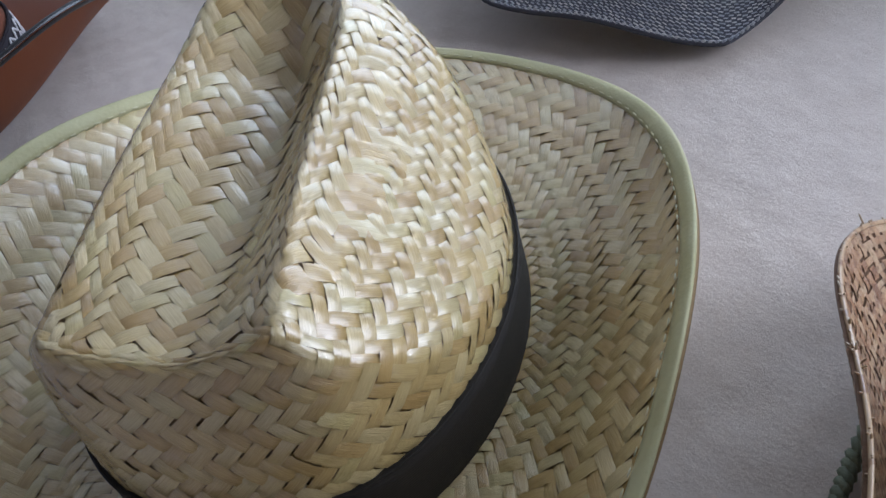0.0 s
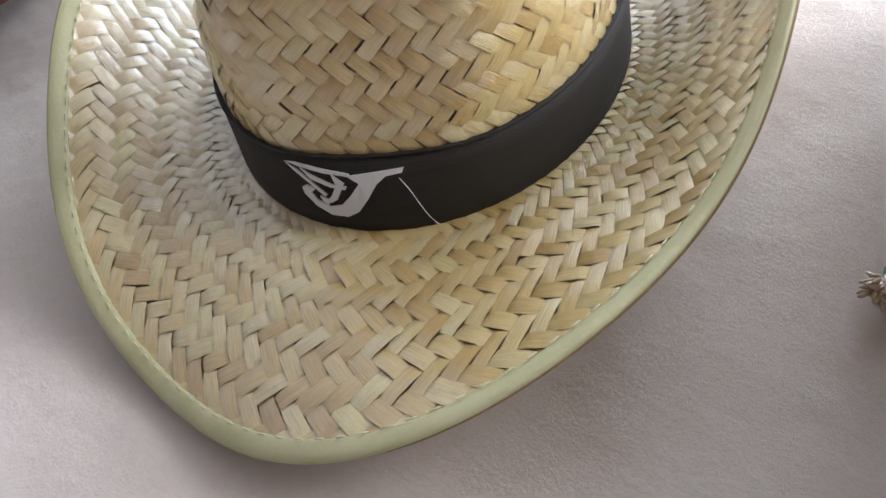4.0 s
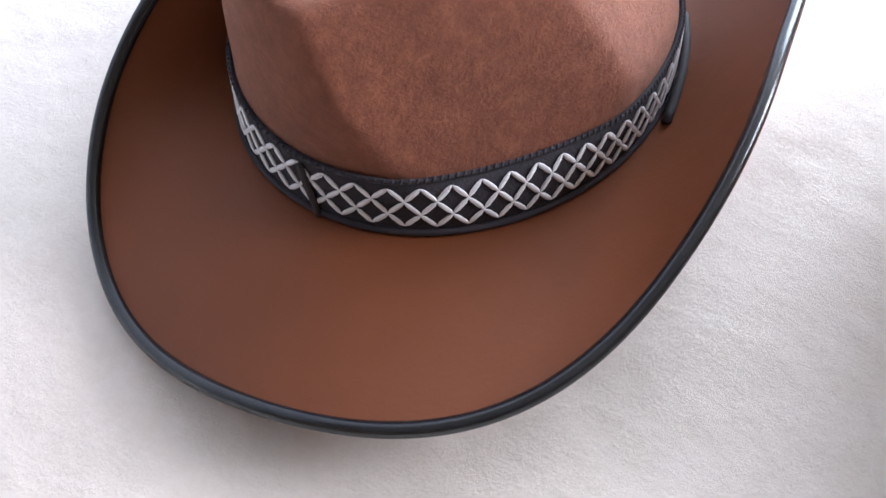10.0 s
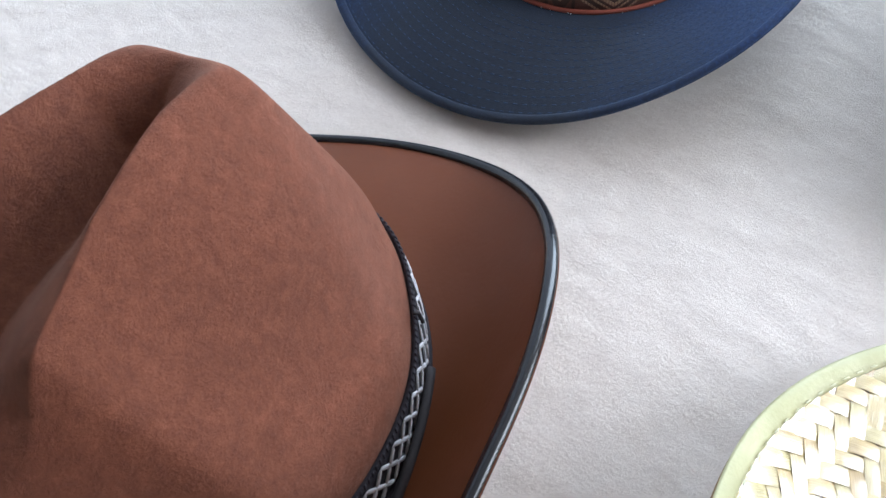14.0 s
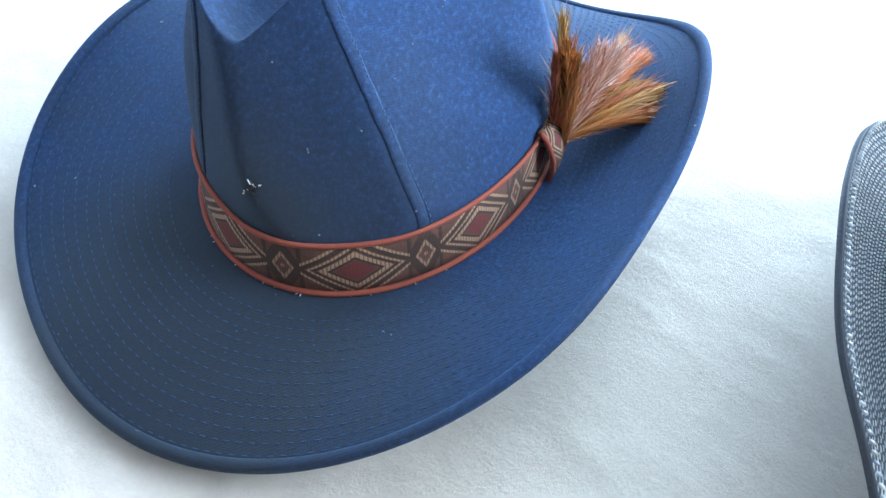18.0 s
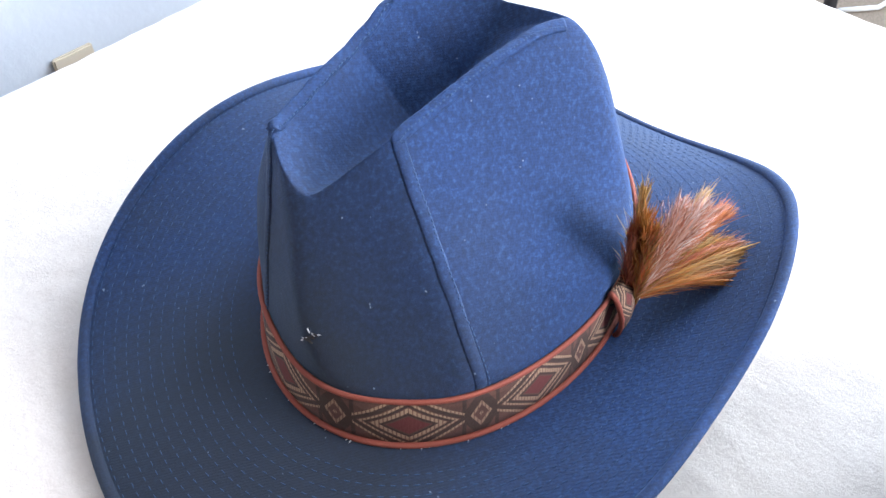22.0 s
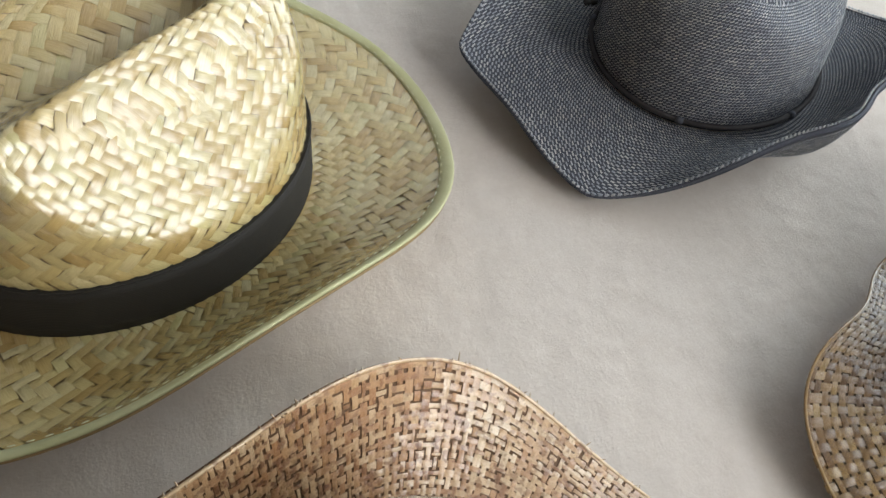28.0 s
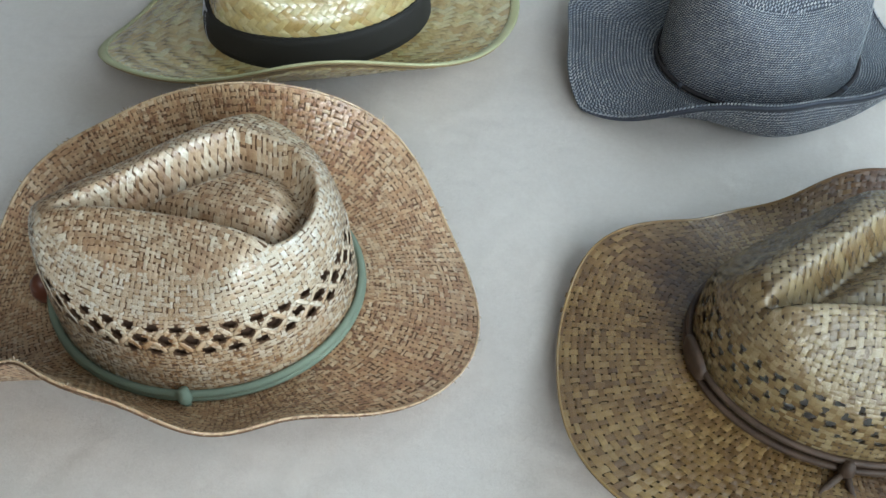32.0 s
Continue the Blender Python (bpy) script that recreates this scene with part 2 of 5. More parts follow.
M_DENIM, t, b = material("blue_denim", (0.03, 0.075, 0.22), 0.85)
tc = t.nodes.new("ShaderNodeTexCoord")
w = node(t, "ShaderNodeTexWave", Scale=330.0, Distortion=1.2, Detail=2.0)
w.bands_direction = "DIAGONAL"
t.links.new(tc.outputs["Object"], w.inputs["Vector"])
col = ramp(t, noise_at(t, 500, 3, 0.7), [(0.35, (0.005, 0.024, 0.090)), (0.55, (0.009, 0.040, 0.148)), (0.78, (0.030, 0.094, 0.262))])
col = mixed(t, 0.1, col, ramp(t, w.outputs["Fac"], [(0.2, (0.6, 0.62, 0.66)), (0.8, (1, 1, 1))]), "MULTIPLY")
col = mixed(t, 0.5, col, ramp(t, noise_at(t, 5, 4), [(0.35, (0.62, 0.64, 0.66)), (0.65, (1.0, 1.0, 1.0))]), "MULTIPLY")
soil = ramp(t, noise_at(t, 9, 5, 0.6), [(0.42, (0, 0, 0)), (0.70, (1, 1, 1))])
# dark patch at the front: handling soil plus the crown's shade, put into the colour
spot = t.nodes.new("ShaderNodeVectorMath")
spot.operation = "DISTANCE"
t.links.new(tc.outputs["Object"], spot.inputs[0])
spot.inputs[1].default_value = (-0.15, 0.03, 0.03)
front_soil_shade = ramp(t, math_node(t, "ADD", spot.outputs["Value"], math_node(t, "MULTIPLY", noise_at(t, 22, 4, 0.6), 0.07)), [(0.10, (1, 1, 1)), (0.20, (0, 0, 0))])
col = mixed(t, math_node(t, "MAXIMUM", math_node(t, "MULTIPLY", soil, 0.5), math_node(t, "MULTIPLY", front_soil_shade, 0.85)), col, (0.020, 0.025, 0.033))
fleck = ramp(t, noise_at(t, 330, 1), [(0.785, (0, 0, 0)), (0.82, (1, 1, 1))])
col = mixed(t, math_node(t, "MULTIPLY", fleck, 0.5), col, (0.35, 0.42, 0.55))
t.links.new(col, b.inputs["Base Color"])
b.inputs["Sheen Weight"].default_value = 0.12
b.inputs["Sheen Tint"].default_value = (0.35, 0.6, 1, 1)
bump(t, b, w.outputs["Fac"], 0.08, 0.0006)
bump(t, b, noise_at(t, 1100, 3, 0.7), 0.4, 0.0006)
bump(t, b, noise_at(t, 30, 4), 0.25, 0.003)
M_DENIM_THREAD, t, b = material("blue_thread", (0.034, 0.075, 0.165), 0.8)
M_RED, t, b = material("rust_red_braid", (0.27, 0.062, 0.038), 0.8)
bump(t, b, noise_at(t, 900), 0.6, 0.0006)

# woven ribbon: nested lozenges between dark panels, read from the ribbon's own length and width
M_JACQUARD, t, b = material("patterned_ribbon", (0.15, 0.06, 0.04), 0.85)
uv = t.nodes.new("ShaderNodeUVMap")
sep = t.nodes.new("ShaderNodeSeparateXYZ")
t.links.new(uv.outputs["UV"], sep.inputs[0])
x = math_node(t, "ABSOLUTE", math_node(t, "SUBTRACT", math_node(t, "FRACT", math_node(t, "ADD", sep.outputs["X"], 0.47)), 0.5))
y = math_node(t, "ABSOLUTE", math_node(t, "SUBTRACT", sep.outputs["Y"], 0.5))
lozenge = math_node(t, "ADD", math_node(t, "MULTIPLY", x, 2.95), math_node(t, "MULTIPLY", y, 2.0))
square = math_node(t, "ADD", math_node(t, "MULTIPLY", math_node(t, "SUBTRACT", 0.5, x), 7.5), math_node(t, "MULTIPLY", y, 2.0))


def between(v, lo, hi):
    return math_node(t, "MULTIPLY", math_node(t, "GREATER_THAN", v, lo), math_node(t, "LESS_THAN", v, hi))


def either(*fs):
    r = fs[0]
    for f in fs[1:]:
        r = math_node(t, "MAXIMUM", r, f)
    return r


panel = math_node(t, "GREATER_THAN", x, 0.375)
field = math_node(t, "SUBTRACT", 1, panel)
ticks = math_node(t, "GREATER_THAN", math_node(t, "FRACT", math_node(t, "MULTIPLY", sep.outputs["X"], 36)), 0.30)
pale = math_node(t, "MULTIPLY", either(between(lozenge, 0.58, 0.76), between(lozenge, 0.90, 1.00), between(lozenge, 1.22, 1.34)), field)
pale = either(pale, math_node(t, "MULTIPLY", math_node(t, "MULTIPLY", either(between(square, 0.42, 0.62), between(square, 0.0, 0.12)), panel), 0.75))
dark_line = either(math_node(t, "MULTIPLY", either(between(lozenge, 0.48, 0.58), between(lozenge, 0.80, 0.90), between(lozenge, 1.04, 1.22)), field), math_node(t, "MULTIPLY", between(square, 0.62, 1.2), panel), between(x, 0.360, 0.390))
cross = math_node(t, "LESS_THAN", math_node(t, "MINIMUM", math_node(t, "MULTIPLY", x, 6.0), math_node(t, "MULTIPLY", y, 3.0)), 0.42)
col = mixed(t, ramp(t, noise_at(t, 90, 2), [(0.4, (0, 0, 0)), (0.6, (1, 1, 1))]), (0.135, 0.062, 0.045), (0.105, 0.050, 0.038))
col = mixed(t, math_node(t, "MULTIPLY", cross, math_node(t, "LESS_THAN", lozenge, 0.42)), col, (0.15, 0.034, 0.032))
col = mixed(t, math_node(t, "MULTIPLY", dark_line, 0.8), col, (0.045, 0.028, 0.022))
col = mixed(t, math_node(t, "MULTIPLY", pale, math_node(t, "ADD", 0.2, math_node(t, "MULTIPLY", ticks, 0.8))), col, (0.40, 0.26, 0.165))
rim = math_node(t, "GREATER_THAN", y, 0.45)
col = mixed(t, math_node(t, "MULTIPLY", rim, math_node(t, "MULTIPLY", ticks, 0.6)), col, (0.22, 0.13, 0.07))
t.links.new(col, b.inputs["Base Color"])
bump(t, b, ticks, 0.4, 0.0004)
bump(t, b, noise_at(t, 800), 0.5, 0.0006)

M_FEATHER, t, b = material("rust_feather", (0.34, 0.14, 0.035), 0.45)
o = t.nodes.new("ShaderNodeObjectInfo")
g = t.nodes.new("ShaderNodeNewGeometry")
col = ramp(t, o.outputs["Random"], [(0.0, (0.40, 0.28, 0.09)), (0.25, (0.60, 0.30, 0.07)), (0.5, (0.60, 0.20, 0.06)), (0.75, (0.46, 0.13, 0.06)), (1.0, (0.56, 0.40, 0.17))])
col = mixed(t, 0.6, col, ramp(t, g.outputs["Random Per Island"], [(0.0, (0.35, 0.28, 0.22)), (0.5, (1, 1, 1)), (1.0, (1.0, 0.9, 0.7))]), "MULTIPLY")
t.links.new(col, b.inputs["Base Color"])
M_DOWN, t, b = material("pinkish_down", (0.62, 0.40, 0.34), 0.5)
t.links.new(ramp(t, piece_random(t), [(0.0, (0.44, 0.16, 0.09)), (0.5, (0.58, 0.30, 0.20)), (0.85, (0.70, 0.50, 0.44)), (1.0, (0.85, 0.78, 0.75))]), b.inputs["Base Color"])
M_GREEN, t, b = material("sage_green_cord", (0.215, 0.255, 0.185), 0.8)
bump(t, b, noise_at(t, 600), 0.7, 0.001)
M_HIDE, t, b = material("dark_brown_hide", (0.085, 0.05, 0.032), 0.6)
t.links.new(ramp(t, noise_at(t, 60, 4), [(0.3, (0.06, 0.034, 0.022)), (0.7, (0.12, 0.072, 0.046))]), b.inputs["Base Color"])
bump(t, b, noise_at(t, 300, 4), 0.3, 0.0008)
M_BEAD, t, b = material("russet_bead", (0.14, 0.045, 0.025), 0.35)

M_FLEECE, t, b = material("cream_fleece", (0.80, 0.72, 0.62), 0.95)
col = ramp(t, noise_at(t, 3.0, 4), [(0.3, (0.73, 0.65, 0.585)), (0.7, (0.79, 0.71, 0.65))])
col = mixed(t, 0.35, col, ramp(t, noise_at(t, 260, 5, 0.7), [(0.3, (0.80, 0.76, 0.72)), (0.7, (1, 1, 1))]), "MULTIPLY")
t.links.new(col, b.inputs["Base Color"])
b.inputs["Sheen Weight"].default_value = 0.35
b.inputs["Sheen Roughness"].default_value = 0.5
b.inputs["Specular IOR Level"].default_value = 0.1
bump(t, b, noise_at(t, 620, 6, 0.75), 0.35, 0.002)
bump(t, b, noise_at(t, 130, 5, 0.65, stretch=(1, 0.55, 1)), 0.15, 0.005)
bump(t, b, noise_at(t, 18, 2, 0.5), 0.16, 0.012)
M_PLASTER, t, b = material("pale_blue_paint", (0.43, 0.46, 0.51), 0.9)
bump(t, b, noise_at(t, 90, 4), 0.2, 0.002)
t.links.new(ramp(t, noise_at(t, 1.5, 3), [(0.3, (0.50, 0.535, 0.60)), (0.7, (0.56, 0.595, 0.65))]), b.inputs["Base Color"])
M_WARM_WALL, t, b = material("tan_wall_paint", (0.24, 0.175, 0.12), 0.9)
bump(t, b, noise_at(t, 90, 4), 0.2, 0.002)
M_CEILING, t, b = material("ceiling_paint", (0.36, 0.34, 0.315), 0.95)
bump(t, b, noise_at(t, 120, 4), 0.2, 0.002)
M_CARPET, t, b = material("beige_carpet", (0.32, 0.26, 0.20), 0.95)
t.links.new(ramp(t, noise_at(t, 240, 4), [(0.3, (0.25, 0.20, 0.15)), (0.7, (0.38, 0.31, 0.25))]), b.inputs["Base Color"])
bump(t, b, noise_at(t, 400, 4), 0.7, 0.004)
M_PAINT, t, b = material("white_gloss_paint", (0.78, 0.78, 0.76), 0.35)
bump(t, b, noise_at(t, 40, 3), 0.06, 0.002)
M_PLASTIC, t, b = material("ivory_plastic", (0.56, 0.48, 0.37), 0.45)
M_METAL, t, b = material("black_metal", (0.025, 0.025, 0.028), 0.4, 0.3)
M_SEAT, t, b = material("brown_vinyl", (0.16, 0.10, 0.06), 0.5)
bump(t, b, noise_at(t, 200, 4), 0.3, 0.002)
M_GLASS, t, b = material("window_glass", (1, 1, 1), 0.02)
b.inputs["Transmission Weight"].default_value = 1.0
b.inputs["IOR"].default_value = 1.1


# ---- building helpers ----
def mesh_of(name, verts, faces, mat, uvs=None, smooth=True):
    me = bpy.data.meshes.new(name)
    me.from_pydata(np.asarray(verts, float).reshape(-1, 3).tolist(), [], np.asarray(faces).tolist() if isinstance(faces, np.ndarray) else faces)
    if uvs is not None:
        layer = me.uv_layers.new(name="UVMap")
        idx = np.empty(len(me.loops), np.int32)
        me.loops.foreach_get("vertex_index", idx)
        layer.data.foreach_set("uv", np.asarray(uvs, np.float32).reshape(-1, 2)[idx].ravel())
    if smooth:
        me.polygons.foreach_set("use_smooth", np.ones(len(me.polygons), bool))
    me.materials.append(mat)
    me.update()
    return me


def child(name, me, parent, label="", kind=""):
    ob = new(name, me)
    ob.parent = parent
    return tagged(ob, label, kind=kind)


def grid_faces(n, m, wrap=False):
    """Faces of n rows by m columns of points; wrap joins the last column to the first."""
    i, j = np.meshgrid(np.arange(n - 1), np.arange(m if wrap else m - 1), indexing="ij")
    k = (j + 1) % m
    return np.stack([i * m + j, i * m + k, (i + 1) * m + k, (i + 1) * m + j], -1).reshape(-1, 4)


def part(name, bm, mat, parent, label=""):
    me = bpy.data.meshes.new(name)
    bm.to_mesh(me)
    bm.free()
    me.polygons.foreach_set("use_smooth", np.ones(len(me.polygons), bool))
    me.materials.append(mat)
    return child(name, me, parent, label)


def tube_mesh(name, pts, radius, mat, closed=False, sides=8, flat=1.0, up=None, caps=True):
    """A tube along points; flat squeezes it along up (by default z)."""
    P = np.asarray(pts, float)
    n = len(P)
    T = np.roll(P, -1, 0) - np.roll(P, 1, 0) if closed else np.gradient(P, axis=0)
    T /= np.linalg.norm(T, axis=1)[:, None] + 1e-12
    U = np.tile([0.0, 0, 1], (n, 1)) if up is None else np.asarray(up, float)
    S = np.cross(T, U)
    bad = np.linalg.norm(S, axis=1) < 1e-4
    S[bad] = np.cross(T[bad], [1.0, 0, 0])
    S /= np.linalg.norm(S, axis=1)[:, None]
    N = np.cross(S, T)
    rad = np.full(n, radius) if np.isscalar(radius) else np.asarray(radius, float)
    a = np.linspace(0, 2 * np.pi, sides, endpoint=False)
    V = P[:, None] + rad[:, None, None] * (np.cos(a)[None, :, None] * S[:, None] + flat * np.sin(a)[None, :, None] * N[:, None])
    if closed:
        V = np.concatenate([V, V[:1]])
    F = grid_faces(len(V), sides, True).tolist()
    if not closed and caps:
        F += [list(range(sides))[::-1], [(n - 1) * sides + i for i in range(sides)]]
    return mesh_of(name, V.reshape(-1, 3), F, mat)


def smooth01(a, b, x):
    s = np.clip((x - a) / (b - a), 0, 1)
    return s * s * (3 - 2 * s)


def series(c, th):
    r = c[0] + 0 * th
    for n in range(1, (len(c) - 1) // 2 + 1):
        r = r + c[2 * n - 1] * np.cos(n * th) + c[2 * n] * np.sin(n * th)
    return r


class Hat:
    """The form of one hat in its own frame: x along the crown, z up from the bed."""

    def __init__(self, name, label, place, turn, a, b, z0, edge_r, edge_z, height, square, taper, deform, curl=1.8, sag=None, corners=()):
        self.name, self.a, self.b, self.z0, self.H, self.taper, self.deform, self.curl = name, a, b, z0, height, taper, deform, curl
        self.er, self.ez, self.sag, self.corners = edge_r, edge_z, sag, corners
        self.root = new(name)
        self.root.matrix_world = pose(place[0], place[1], 0, 0, 0, math.degrees(turn))
        tagged(self.root, label, "hat", "hats on the bed")
        ph = np.linspace(0, np.pi / 2, 400)
        k, h = np.cos(ph) ** (2 / square), np.sin(ph) ** (2 / square)
        arc = np.r_[0, np.cumsum(np.hypot(np.diff(k) * 0.1, np.diff(h) * height))]
        self.arc_len = arc[-1]
        self.tab = arc / arc[-1], k, h

    def base_r(self, th):
        return self.a * self.b / np.sqrt((self.b * np.cos(th)) ** 2 + (self.a * np.sin(th)) ** 2)

    def brim(self, th, u):
        re, ro = self.base_r(th), series(self.er, th)
        for at, reach, wide in self.corners:
            ro = ro + reach * np.exp(-np.sqrt(((th - at + np.pi) % (2 * np.pi) - np.pi) ** 2 + 0.0006) / wide)
        ze = series(self.ez, th)
        r = re + (ro - re) * u
        z = self.z0 + (ze - self.z0) * np.abs(u) ** self.curl
        if self.sag is not None:
            fold = self.sag(th) * 4 * u * (1 - u)
            r, z = r + 0.3 * fold, z - fold
        return np.stack([r * np.cos(th), r * np.sin(th), np.maximum(z, 0.0045)], -1)

    def crown(self, th, w):
        k, h = np.interp(w, self.tab[0], self.tab[1]), np.interp(w, self.tab[0], self.tab[2])
        r = self.base_r(th) * k * (1 - self.taper * h)
        x, y, z = r * np.cos(th), r * np.sin(th), self.H * h
        x, y, z = self.deform(x, y, z, x / self.a, y / self.b, h)
        return np.stack([x, y, z + self.z0], -1)

    def top(self, x, y):
        """On the crown's top, by place in plan before it is shaped; and how far out that is, 1 at the side."""
        k, h = self.tab[1][::-1], self.tab[2][::-1]
        rho = np.hypot(x, y) / self.base_r(np.arctan2(y, x))
        kk = np.interp(rho, k * (1 - self.taper * h), k)
        return np.arctan2(y, x), np.interp(-kk, -self.tab[1], self.tab[0]), kk

    def top_point(self, x, y):
        th, w, _ = self.top(x, y)
        return self.crown(th, w)

    def side(self, th, z):
        """On the crown's side at a height over its foot."""
        w = np.interp(z / self.H, self.tab[2], self.tab[0])
        return self.crown(th, w)

    def frame_at(self, fn, th, s, out):
        e = 1e-4
        p = fn(th, s)
        t1 = (fn(th + e, s) - fn(th - e, s)) / (2 * e)
        t2 = (fn(th, s + e) - fn(th, s - e)) / (2 * e)
        n = np.cross(t1, t2) * out
        n /= np.linalg.norm(n, axis=-1, keepdims=True) + 1e-12
        return p, t1, t2, n

    def shell(self, name, fn, out, s0, s1, rows, cols, mat, thick, lower=0.0, label="", hole=None):
        """A sheet with thickness over a range of the form; hole(th, s) tells where it is open."""
        th, s = np.meshgrid(np.linspace(0, 2 * np.pi, cols, endpoint=False), np.linspace(s0, s1, rows))
        p, _, _, n = self.frame_at(fn, th.ravel(), s.ravel(), out)
        top, low = p - n * lower, p - n * (lower + thick)
        low[:, 2] = np.maximum(low[:, 2], 0.0025)
        F = grid_faces(rows, cols, True)
        if hole is not None:
            c = np.stack([th.ravel()[F[:, 0]] + np.pi / cols, s.ravel()[F].mean(1)], -1)
            F = F[~hole(c[:, 0], c[:, 1])]
        G = F[:, ::-1] + rows * cols
        if out < 0:
            F, G = F[:, ::-1], G[:, ::-1]
        last = (rows - 1) * cols
        j = np.arange(cols)
        k = (j + 1) % cols
        rim = np.stack([last + j, last + k, last + k + rows * cols, last + j + rows * cols], -1)
        me = mesh_of(name, np.concatenate([top, low]), np.concatenate([F, G, rim]), mat)
        return child(name, me, self.root, label)

    def ribbon(self, name, z0, z1, proud, mat, repeats=1.0, label="", th0=0.0, th1=2 * np.pi, rows=5, cols=200, sag=0.0):
        ths = np.linspace(th0, th1, cols)
        th, z = np.meshgrid(ths, np.linspace(z0, z1, rows))
        fn = lambda a, q: self.side(a, q)
        p, _, _, n = self.frame_at(fn, th.ravel(), np.maximum(z.ravel(), 2e-4), 1)
        p[:, 2] += z.ravel() - np.maximum(z.ravel(), 2e-4)
        uv = np.stack([(th.ravel() - th0) / (2 * np.pi) * repeats, (z.ravel() - z0) / (z1 - z0)], -1)
        V = np.concatenate([p + n * proud, p - n * 0.0005])
        F = grid_faces(rows, cols)
        N = rows * cols
        edges = []
        for row in (0, rows - 1):
            i = np.arange(cols - 1) + row * cols
            e = np.stack([i, i + 1, i + 1 + N, i + N], -1)
            edges.append(e[:, ::-1] if row == 0 else e)
        me = mesh_of(name, V, np.concatenate([F, F[:, ::-1] + N, *edges]), mat, np.concatenate([uv, uv]))
        return child(name, me, self.root, label)

    def ring(self, name, z, proud, radius, mat, label="", th0=0.0, th1=2 * np.pi, n=220, sides=8, wave=0.0):
        closed = th1 - th0 > 6.28
        th = np.linspace(th0, th1, n, endpoint=not closed)
        zz = z + wave * np.sin(2 * th + 1)
        p, _, _, nn = self.frame_at(lambda a, q: self.side(a, q), th, np.maximum(zz, 3e-4), 1)
        return child(name, tube_mesh(name, p + nn * proud, radius, mat, closed, sides), self.root, label)

    def edge_tube(self, name, radius, mat, flat, inset, label="", lift=0.0):
        th = np.linspace(0, 2 * np.pi, 260, endpoint=False)
        p, _, t2, n = self.frame_at(self.brim, th, np.full_like(th, 1.0 - inset), -1)
        p = p + n * lift
        p[:, 2] = np.maximum(p[:, 2], 0.002 + radius * flat)
        return child(name, tube_mesh(name, p, radius, mat, True, 10, flat, n), self.root, label)


PATCH_X, PATCH_Y = np.meshgrid(np.linspace(-1, 1, 5), np.linspace(-0.5, 0.5, 3), indexing="ij")
PATCH_X, PATCH_Y = PATCH_X.ravel(), PATCH_Y.ravel()
PATCH_Z = (1 - PATCH_X**6) * 0.13 + (1 - (2 * PATCH_Y) ** 2) * 0.06 - 0.08
PATCH_F = grid_faces(5, 3)[:, ::-1]
PATCH_UV = np.stack([PATCH_X * 0.5 + 0.5, PATCH_Y + 0.5], -1)


